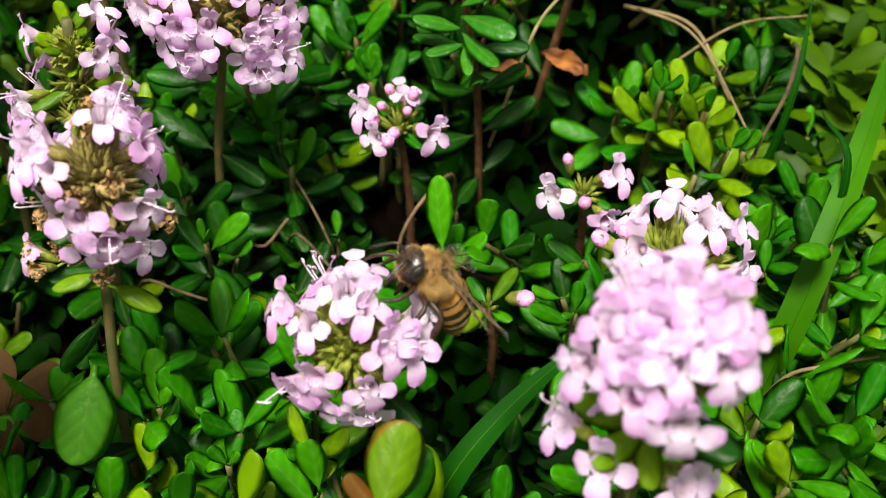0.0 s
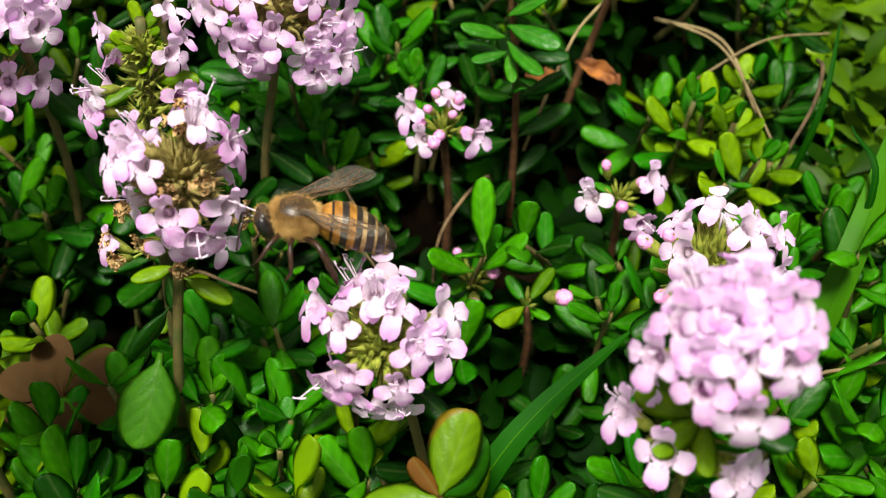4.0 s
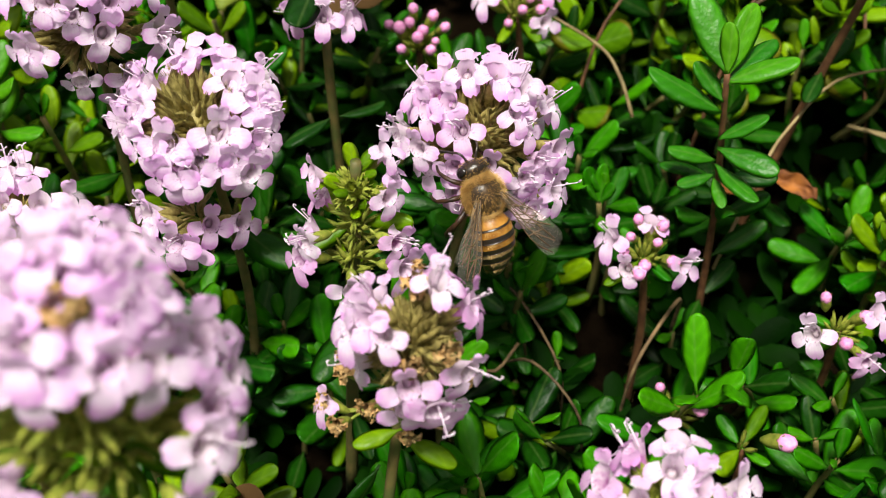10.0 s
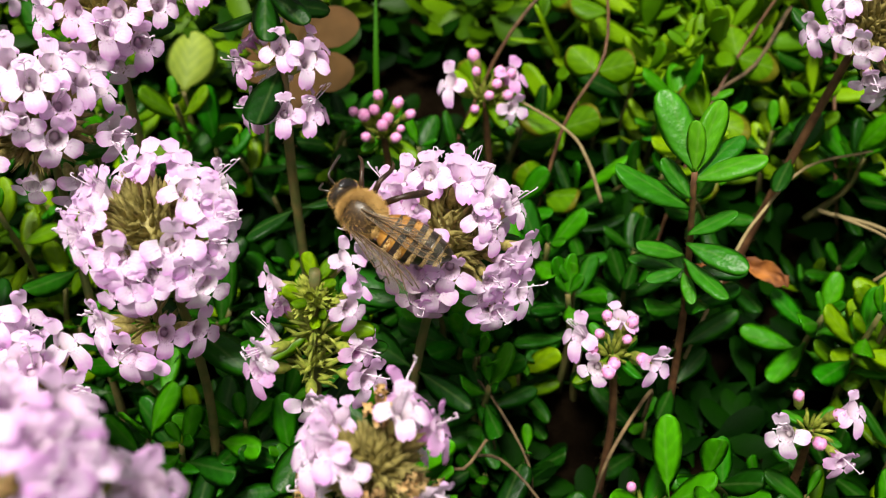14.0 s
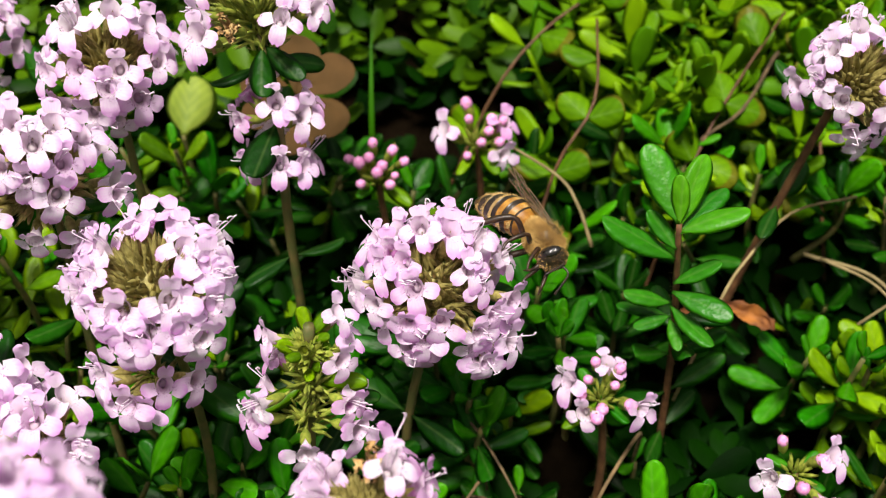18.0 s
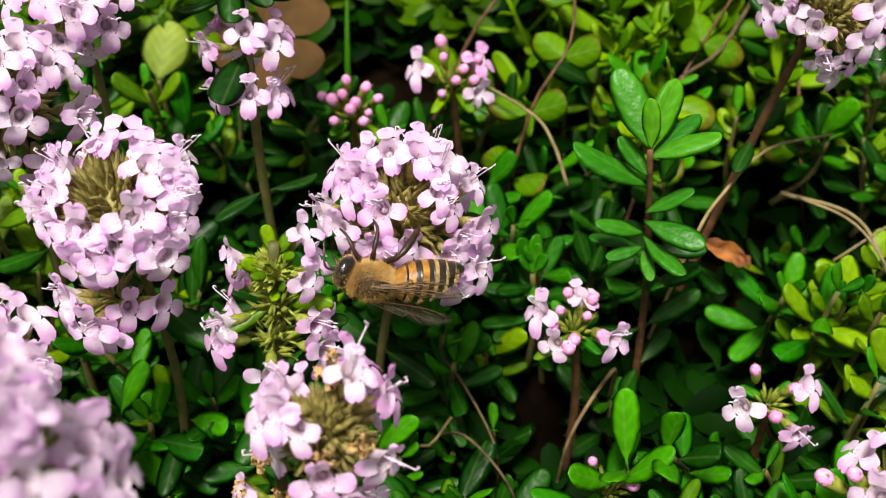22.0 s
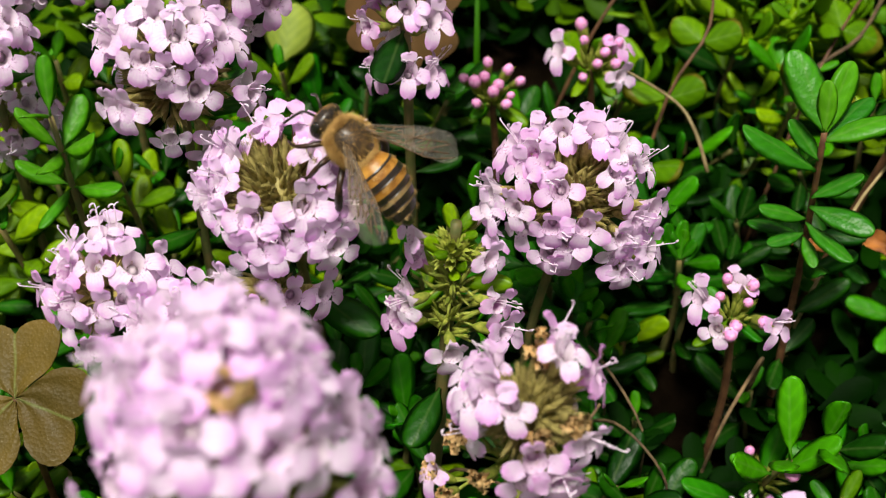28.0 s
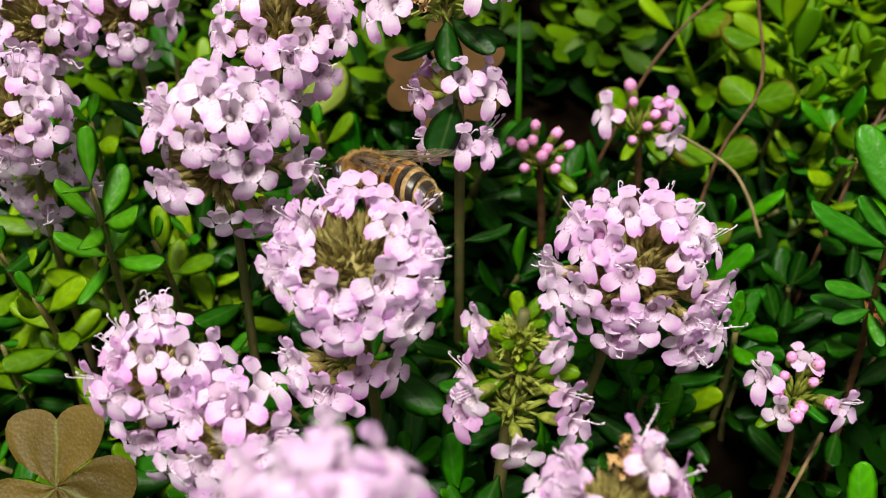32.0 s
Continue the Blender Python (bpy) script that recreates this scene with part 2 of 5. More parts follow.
LEAF_HANGING = plant("broad_leaf", (0.050, 0.235, 0.006), (0.080, 0.29, 0.01), 0.32, 0.32, veins=0.15, gloss=0.36, bump=0.35, scale=700.0)
LEAF_YELLOW = plant("leaf_yellow", (0.27, 0.36, 0.05), (0.31, 0.41, 0.06), 0.5, 0.45, veins=0.2, gloss=0.14)
LEAF_OLIVE = plant("thyme_leaf_olive", (0.080, 0.210, 0.001), (0.26, 0.46, 0.002), 0.38, 0.36, veins=0.12, gloss=0.20)
ROUND = plant("round_leaf", (0.070, 0.20, 0.001), (0.160, 0.34, 0.001), 0.42, 0.34, veins=0.2, rim=(0.0050, 0.0045, (0.15, 0.10, 0.01)), gloss=0.14)
ROUND_BIG = plant("oval_leaf", (0.115, 0.25, 0.002), (0.145, 0.29, 0.003), 0.40, 0.34, veins=0.2, rim=(0.0074, 0.0046, (0.24, 0.10, 0.01)), gloss=0.25)
BRONZE = plant("bronze_clover", (0.060, 0.040, 0.005), (0.110, 0.074, 0.011), 0.55, 0.10, veins=0.25, spots=(0.42, 0.36, 0.22), gloss=0.22, bump=0.5, pleats=False)
RUSTY = plant("rusty_leaf", (0.15, 0.06, 0.008), (0.19, 0.08, 0.012), 0.45, 0.3, veins=0.1, gloss=0.2, pleats=False)
BROWN_CLOVER = plant("brown_clover", (0.062, 0.032, 0.010), (0.090, 0.050, 0.017), 0.7, 0.10, gloss=0.08, pleats=False)
GRASS = plant("grass_blade", (0.025, 0.13, 0.0005), (0.045, 0.18, 0.001), 0.5, 0.28, scale=500.0, gloss=0.1, pleats=False)
# darker copy of GRASS, with the blade's shade put into its colour
GRASS_SHADED = plant("shaded_grass_blade", (0.003, 0.050, 0.0005), (0.008, 0.075, 0.001), 0.6, 0.12, scale=500.0, gloss=0.05, pleats=False)
PETAL = petal("petal", (0.93, 0.80, 0.95), (0.87, 0.485, 0.89), (0.76, 0.68, 0.70))
PETAL_DEEP = petal("petal_deep", (0.84, 0.56, 0.84), (0.78, 0.36, 0.74), (0.42, 0.14, 0.36))
BUD = plain("bud_pink", (0.74, 0.22, 0.52), (0.80, 0.40, 0.66), 2500, 0.5, random_shade=0.3)
CALYX = plain("calyx", (0.22, 0.18, 0.045), (0.44, 0.37, 0.12), 1800, 0.6, random_shade=0.4)
CALYX_GREEN = plain("calyx_green", (0.15, 0.20, 0.02), (0.36, 0.38, 0.06), 1500, 0.55, random_shade=0.4)
STAMEN = plain("stamen", (0.80, 0.70, 0.80), (0.62, 0.42, 0.60), 2500, 0.5)
STEM = plain("stem_green", (0.085, 0.10, 0.025), (0.17, 0.125, 0.04), 600, 0.6, random_shade=0.3)
STEM_RED = plain("stem_red", (0.06, 0.024, 0.010), (0.14, 0.065, 0.025), 700, 0.6, random_shade=0.3)
STRAW = plain("straw", (0.16, 0.11, 0.045), (0.31, 0.24, 0.11), 500, 0.7, random_shade=0.4)
TWIG = plain("dry_twig", (0.055, 0.034, 0.016), (0.17, 0.11, 0.05), 700, 0.8, random_shade=0.5)
DEAD = plain("withered", (0.07, 0.018, 0.004), (0.34, 0.12, 0.018), 420, 0.75, random_shade=0.3)
DEAD_PALE = plain("withered_petal", (0.36, 0.19, 0.06), (0.55, 0.38, 0.17), 1500, 0.8, random_shade=0.4)
# blacker than damp soil: the deep shade between sprigs is in the colour
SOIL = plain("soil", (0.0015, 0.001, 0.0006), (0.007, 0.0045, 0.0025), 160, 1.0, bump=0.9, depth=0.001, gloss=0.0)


def far_mat(m):
    """Beyond the built mat the soil is covered by the same low green growth."""
    n, l, b = m.node_tree.nodes, m.node_tree.links, None
    b = n["Principled BSDF"]
    old = b.inputs["Base Color"].links[0].from_socket
    co = n.new("ShaderNodeTexCoord")
    away = n.new("ShaderNodeVectorMath")
    away.operation = "DISTANCE"
    l.new(co.outputs["Object"], away.inputs[0])
    away.inputs[1].default_value = (-0.02, 0.14, 0.0)
    fade = ramp(n, [(0.0, (0, 0, 0)), (1.0, (1, 1, 1))])
    l.new(scalar(n, l, "MULTIPLY", scalar(n, l, "SUBTRACT", away.outputs["Value"], 0.14), 9.0), fade.inputs[0])
    tuft = node(n, "ShaderNodeTexNoise", Scale=160.0, Detail=6.0)
    l.new(co.outputs["Object"], tuft.inputs["Vector"])
    patch = node(n, "ShaderNodeTexNoise", Scale=2.5, Detail=3.0)
    l.new(co.outputs["Object"], patch.inputs["Vector"])
    green = ramp(n, [(0.35, (0.004, 0.018, 0.001)), (0.52, (0.025, 0.085, 0.002)), (0.7, (0.085, 0.17, 0.006))])
    l.new(scalar(n, l, "ADD", tuft.outputs["Fac"], scalar(n, l, "MULTIPLY", scalar(n, l, "SUBTRACT", patch.outputs["Fac"], 0.5), 0.4)), green.inputs[0])
    l.new(mix(n, l, "MIX", fade.outputs[0], old, green.outputs[0]), b.inputs["Base Color"])


far_mat(SOIL)
AMBER = plain("bee_amber", (0.24, 0.095, 0.012), (0.48, 0.235, 0.04), 1200, 0.38)
BLACK = plain("bee_black", (0.012, 0.009, 0.007), (0.035, 0.022, 0.014), 1500, 0.3, gloss=0.6)
CREAM = plain("bee_cream", (0.30, 0.185, 0.065), (0.48, 0.34, 0.16), 2500, 0.8)
FUR = plain("bee_fur", (0.36, 0.20, 0.05), (0.62, 0.40, 0.14), 800, 0.8)
FUR_PALE = plain("bee_fur_pale", (0.40, 0.25, 0.08), (0.60, 0.42, 0.18), 800, 0.8)
BACK = plain("bee_back", (0.030, 0.018, 0.009), (0.085, 0.050, 0.022), 1500, 0.35)
EYE_MAT = plain("bee_eye", (0.006, 0.005, 0.005), (0.014, 0.010, 0.008), 5000, 0.18, gloss=0.8)
LEG = plain("bee_leg", (0.016, 0.008, 0.005), (0.05, 0.022, 0.01), 2000, 0.4)
VEIN = plain("wing_vein", (0.09, 0.05, 0.022), (0.16, 0.095, 0.045), 2000, 0.5)


def wing_film():
    m, n, l, b = material("wing_film")
    b.inputs["Base Color"].default_value = (0.95, 0.88, 0.74, 1)
    b.inputs["Roughness"].default_value = 0.16
    t = n.new("ShaderNodeBsdfTransparent")
    t.inputs[0].default_value = (0.985, 0.96, 0.91, 1)
    s = node(n, "ShaderNodeMixShader", Fac=0.06)
    l.new(t.outputs[0], s.inputs[1])
    l.new(b.outputs[0], s.inputs[2])
    l.new(s.outputs[0], n["Material Output"].inputs[0])
    ns = node(n, "ShaderNodeTexNoise", Scale=1500.0)
    bumped(n, l, b, ns.outputs["Fac"], 0.4, 0.0002)
    return m


WING = wing_film()


# ---- tools ----
def mesh(name, verts, faces, mats, index=None, smooth=True):
    me = bpy.data.meshes.new(name)
    me.from_pydata([tuple(v) for v in verts], [], faces)
    for m in mats if isinstance(mats, (list, tuple)) else [mats]:
        me.materials.append(m)
    if index is not None:
        me.polygons.foreach_set("material_index", index)
    me.polygons.foreach_set("use_smooth", [smooth] * len(me.polygons))
    me.update()
    return me


def part(name, me, parent, m=None, label=""):
    ob = new(name, me)
    ob.parent = parent
    if m is not None:
        ob.matrix_basis = m
    return tagged(ob, label)


def thing(name, at, label, category, group=""):
    ob = new(name)
    ob.empty_display_size = 0.002
    ob.location = at
    return tagged(ob, label, category, group)


def axes(pos, z, up):
    """A pose whose z axis is z, and whose y axis leans to up."""
    z = Vector(z).normalized()
    y = Vector(up) - z * Vector(up).dot(z)
    if y.length < 1e-5:
        y = z.orthogonal()
    y.normalize()
    x = y.cross(z)
    m = Matrix((x, y, z)).transposed().to_4x4()
    m.translation = pos
    return m


def along(pos, x, up):
    """A pose whose x axis is x, and whose z axis leans to up."""
    x = Vector(x).normalized()
    z = Vector(up) - x * Vector(up).dot(x)
    if z.length < 1e-5:
        z = x.orthogonal()
    z.normalize()
    m = Matrix((x, z.cross(x), z)).transposed().to_4x4()
    m.translation = pos
    return m


def curve_points(ctrl, n):
    """n + 1 points of a smooth line through the given points."""
    p = [Vector(c) for c in ctrl]
    p = [p[0] * 2 - p[1], *p, p[-1] * 2 - p[-2]]
    out, segs = [], len(p) - 3
    for i in range(n + 1):
        s = min(i / n * segs, segs - 1e-6)
        k, u = int(s), s - int(s)
        a, b, c, d = p[k:k + 4]
        out.append(0.5 * (2 * b + (c - a) * u + (2 * a - 5 * b + 4 * c - d) * u * u + (3 * b - a - 3 * c + d) * u ** 3))
    return out


def tube_data(points, radii, sides=6):
    verts, faces = [], []
    side = None
    for i, p in enumerate(points):
        d = (points[min(i + 1, len(points) - 1)] - points[max(i - 1, 0)]).normalized()
        if side is None:
            side = d.orthogonal().normalized()
        side = (side - d * side.dot(d)).normalized()
        up = d.cross(side)
        r = radii[i] if hasattr(radii, "__len__") else radii
        for k in range(sides):
            a = 2 * math.pi * k / sides
            verts.append(p + (side * math.cos(a) + up * math.sin(a)) * r)
    for i in range(len(points) - 1):
        for k in range(sides):
            a, b = i * sides + k, i * sides + (k + 1) % sides
            faces.append((a, b, b + sides, a + sides))
    faces.append(tuple(range(sides))[::-1])
    faces.append(tuple(range(len(verts) - sides, len(verts))))
    return verts, faces


def joined(pieces):
    verts, faces = [], []
    for v, f in pieces:
        o = len(verts)
        verts += v
        faces += [tuple(i + o for i in q) for q in f]
    return verts, faces


def ball(centre, radii, nu=14, nv=9, wob=0.0, seed=0):
    verts, faces = [], []
    for j in range(nv + 1):
        th = math.pi * j / nv
        for i in range(nu):
            ph = 2 * math.pi * i / nu
            d = Vector((math.sin(th) * math.cos(ph), math.sin(th) * math.sin(ph), math.cos(th)))
            k = 1 + wob * noise.noise(d * 2.5 + Vector((seed, 0, 0)))
            verts.append(Vector(centre) + Vector((d.x * radii[0], d.y * radii[1], d.z * radii[2])) * k)
    for j in range(nv):
        for i in range(nu):
            a, b = j * nu + i, j * nu + (i + 1) % nu
            faces.append((a, a + nu, b + nu, b))
    return verts, faces


# ---- leaves ----
def leaf_data(L, W, fold=0.25, curl=0.3, nu=10, nv=4, blunt=0.62, seed=0, stalk=0.12):
    """A plump oblong blade along x, its face to +z: grooved along the rib, rolled down at the margins, closed underneath."""
    verts, faces, under = [], [], {}
    r = random.Random(seed)
    sway, twist, peak = r.uniform(-0.08, 0.08), r.uniform(-0.35, 0.35), blunt - 0.10
    for i in range(nu + 1):
        u = 1 - (1 - i / nu) ** 1.4
        s = max(0.0, (u - stalk) / (1 - stalk))
        w = math.sin(math.pi / 2 * min(1.0, s / peak)) ** 0.8 if s < peak else max(0.0, 1 - ((s - peak) / (1.002 - peak)) ** 2.8) ** 0.52
        w = max(w, 0.13)
        for j in range(nv + 1):
            v = 2 * j / nv - 1
            y = v * w * W / 2
            z = abs(y) * fold - 0.30 * W * v * v * w - curl * L * u * u + 0.012 * L * math.sin(u * 9 + seed) * abs(v)
            y, z = y - twist * u * z, z + twist * u * y
            verts.append(Vector((u * L, y + sway * L * u * u, z)))
    top = len(verts)
    for i in range(nu + 1):
        for j in range(nv + 1):
            k = i * (nv + 1) + j
            if j in (0, nv) or i in (0, nu):
                under[k] = k
            else:
                under[k] = len(verts)
                verts.append(verts[k] - Vector((0, 0, 0.11 * W * (1 - (2 * j / nv - 1) ** 2) + 0.00004)))
    for i in range(nu):
        for j in range(nv):
            a = i * (nv + 1) + j
            quad = (a, a + nv + 1, a + nv + 2, a + 1)
            faces.append(quad)
            faces.append(tuple(under[q] for q in quad[::-1]))
    return verts, faces


def leaf_set(name, mat, sizes, n, ratio=0.0, **kw):
    out = []
    for k in range(n):
        r = random.Random(name + str(k))
        L = r.uniform(*sizes)
        out.append(mesh(name, *leaf_data(L, L * (ratio or r.uniform(0.33, 0.44)), r.uniform(0.15, 0.6), r.uniform(-0.15, 0.25), seed=k, **kw), mat))
    return out


LEAVES = leaf_set("leaf", LEAF, (0.0058, 0.0094), 12)
SMALL = leaf_set("leaf", LEAF_BRIGHT, (0.0030, 0.0044), 5)
BRIGHT = leaf_set("leaf", LEAF_BRIGHT, (0.0056, 0.0092), 8)
OLIVE = leaf_set("leaf", LEAF_OLIVE, (0.0052, 0.0075), 6)
BIG_BRIGHT = leaf_set("leaf", LEAF_BRIGHT, (0.0080, 0.0098), 4, ratio=0.34, blunt=0.62)
YOUNG = leaf_set("leaf", LEAF_FRESH, (0.0058, 0.0078), 4)
BIG = leaf_set("leaf", LEAF, (0.0080, 0.0100), 4, blunt=0.55)
LONG = leaf_set("leaf", LEAF_LONG, (0.0060, 0.0092), 6, ratio=0.36, blunt=0.68)
LONG_BRIGHT = leaf_set("leaf", LEAF_BRIGHT, (0.0056, 0.0086), 6, ratio=0.36, blunt=0.68)
LONG_OLIVE = leaf_set("leaf", LEAF_OLIVE, (0.0050, 0.0076), 6, ratio=0.40, blunt=0.66)


# ---- florets ----
def floret_meshes():
    """Corollas with a wide funnel, an erect notched upper lip and three spread lower lobes; z points out of the head, y to its top."""
    out = []
    for k in range(9):
        r = random.Random(100 + k)
        verts, faces = [], []
        ns = 12
        rings = ((0.0013, 0.00040), (0.0026, 0.00052), (0.0035, 0.00080), (0.0041, 0.00112))
        for z, rad in rings:
            for i in range(ns):
                a = 2 * math.pi * i / ns
                verts.append(Vector((rad * 0.92 * math.cos(a), rad * 1.08 * math.sin(a), z + 0.0003 * (z > 0.0038) * math.sin(a))))
        for j in range(len(rings) - 1):
            for i in range(ns):
                a, b = j * ns + i, j * ns + (i + 1) % ns
                faces.append((a, b, b + ns, a + ns))
        verts.append(Vector((0, 0.00006, 0.0027)))
        faces += [(ns + (i + 1) % ns, len(verts) - 1, ns + i) for i in range(ns)]
        opened = r.uniform(0.85, 1.1)
        for ang, ln, wd, lift, notch, hang in ((90, 0.00145, 0.00190, 1.0, 0.20, 0.20), (90 + 106, 0.00170, 0.00172, 0.20, 0.0, 0.22), (-90, 0.00200, 0.00188, 0.05, 0.08, 0.30), (90 - 106, 0.00170, 0.00172, 0.20, 0.0, 0.22)):
            a0 = radians(ang + r.uniform(-8, 8))
            out_d, side = Vector((math.cos(a0), math.sin(a0), 0)), Vector((-math.sin(a0), math.cos(a0), 0))
            ln, lift, base = ln * r.uniform(0.88, 1.12) * opened, lift + r.uniform(-0.22, 0.22), len(verts)
            bend, reach = hang + r.uniform(-0.18, 0.22), 1 / math.sqrt(1 + 0.5 * lift * lift)
            roll = r.uniform(-0.25, 0.25)
            nu, nv = 7, 4
            for i in range(nu + 1):
                u = i / nu
                w = (0.84 + 0.18 * math.sin(math.pi / 2 * min(u / 0.6, 1))) if u < 0.6 else 1.02 * math.sqrt(max(0.0, 1 - ((u - 0.6) / 0.42) ** 2))
                for j in range(nv + 1):
                    v = 2 * j / nv - 1
                    d = 0.00102 + u * ln * reach - (notch * ln * (1 - abs(v)) ** 2 if u > 0.8 else 0)
                    rim = 0.0041 + 0.0003 * out_d.y
                    verts.append(out_d * d + side * (v * w * wd / 2) + Vector((0, 0, rim + lift * u * ln * reach - bend * u * u * ln + roll * v * u * wd * 0.3 + 0.00026 * v * v * (1 - u) - 0.00022 * v * v * u + 0.00005 * math.sin(5 * v + 7 * u + k))))
            for i in range(nu):
                for j in range(nv):
                    q = base + i * (nv + 1) + j
                    faces.append((q, q + nv + 1, q + nv + 2, q + 1))
        out.append((verts, faces))
    return out


FLORET_DATA = floret_meshes()
FLORETS = [mesh("floret", v, f, PETAL) for v, f in FLORET_DATA]
FLORETS_DEEP = [mesh("floret", v, f, PETAL_DEEP) for v, f in FLORET_DATA[:3]]
crumple = random.Random(5)
FLORETS_DEAD = [mesh("floret", [Vector((p.x * 0.55, p.y * 0.5, p.z * 0.9)) + Vector([crumple.uniform(-0.0003, 0.0003) for _ in range(3)]) for p in v], f, DEAD_PALE) for v, f in FLORET_DATA[:3]]


def calyx_data(length=0.0028, rad=0.00062, seed=0, flare=1.0):
    r = random.Random(seed)
    ns, verts, faces = 10, [], []
    for z, q in ((0, 0.35), (0.3, 0.9), (0.65, 1.0)):
        for i in range(ns):
            a = 2 * math.pi * i / ns
            verts.append(Vector((rad * q * math.cos(a), rad * q * math.sin(a), z * length)))
    for i in range(ns):
        a, tip = 2 * math.pi * i / ns, (i % 2 == 0)
        q = (1.10 if tip else 1.0) * flare
        verts.append(Vector((rad * q * math.cos(a), rad * q * math.sin(a), length * ((1.08 + r.uniform(-0.08, 0.12)) if tip else 0.74))))
    for j in range(3):
        for i in range(ns):
            a, b = j * ns + i, j * ns + (i + 1) % ns
            faces.append((a, b, b + ns, a + ns))
    return verts, faces


CALYX_DATA = [calyx_data(seed=k) for k in range(3)]
HUSK_DATA = [calyx_data(0.0040, 0.00040, k, 0.30 + 0.2 * (k % 2)) for k in range(4)]
CALYXES = [mesh("calyx", v, f, CALYX) for v, f in CALYX_DATA]
CALYXES_GREEN = [mesh("calyx", v, f, CALYX_GREEN) for v, f in CALYX_DATA]


def stamen_mesh(seed):
    """Long threads that stand out of the throat and curl at their forked tips."""
    r = random.Random(seed)
    pieces = []
    for k in range(r.choice((2, 3, 3))):
        a = radians(90 + r.uniform(-70, 70))
        o = Vector((math.cos(a), math.sin(a), 0)) * 0.0003
        e = o * r.uniform(1.2, 3.4) + Vector((0, 0, r.uniform(0.0052, 0.0070)))
        s = r.choice((-1, 1))
        hook = [e + Vector((s * 0.00022, 0.00018, 0.00016)), e + Vector((s * 0.00050, 0.00022, 0.00002)), e + Vector((s * 0.00058, 0.00018, -0.00022))]
        pts = curve_points([o + Vector((0, 0, 0.0026)), (o + e) / 2 + Vector((0, 0.0001, 0.0012)), e, *hook], 11)
        pieces.append(tube_data(pts, [0.00007] * 7 + [0.00009, 0.00010, 0.00010, 0.00009, 0.00007], 4))
        if k == 0:
            pieces.append(tube_data(curve_points([e, e + Vector((-s * 0.0002, 0.0001, 0.0003)), e + Vector((-s * 0.00045, 0.0001, 0.00038))], 5), 0.00008, 4))
    return mesh("stamen", *joined(pieces), STAMEN)


STAMENS = [stamen_mesh(k) for k in range(7)]
BUD_MESH = mesh("bud", *ball((0, 0, 0.0026), (0.00068, 0.00068, 0.00085), 10, 7, 0.1), BUD)


LIGHTWARD = Vector((0, -0.42, 0.78))  # florets turn to the open sky in front of the mat
LIP_UP = Vector((0, 0.80, 0.45))


def floret(parent, pos, out, up, r, size=1.0, kind="", green=False, deep=False):
    """One floret, with its calyx and often stamens."""
    m = axes(pos, out, up) @ pose(0, 0, 0, r.uniform(-13, 13), r.uniform(-13, 13), r.uniform(-16, 16)) @ Matrix.Scale(size * r.uniform(0.78, 1.0), 4)
    if kind == "bud":
        m = m @ Matrix.Scale(1.22, 4)
        ob = part("bud", BUD_MESH, parent, m, "round pink unopened bud")
    elif kind == "dead":
        ob = part("withered_floret", r.choice(FLORETS_DEAD), parent, m, "shrivelled brown floret")
    else:
        ob = part("floret", r.choice(FLORETS_DEEP if deep else FLORETS), parent, m)
        if r.random() < 0.42:
            part("stamen", r.choice(STAMENS), ob)
    part("calyx", r.choice(CALYXES_GREEN if green else CALYXES), ob)
    return ob


def place_leaf(parent, pos, out, up, r, pool, label=""):
    return part("leaf", r.choice(pool), parent, along(pos, out, up) @ pose(0, 0, 0, r.uniform(-20, 20), r.uniform(-10, 12), r.uniform(-12, 12)), label)


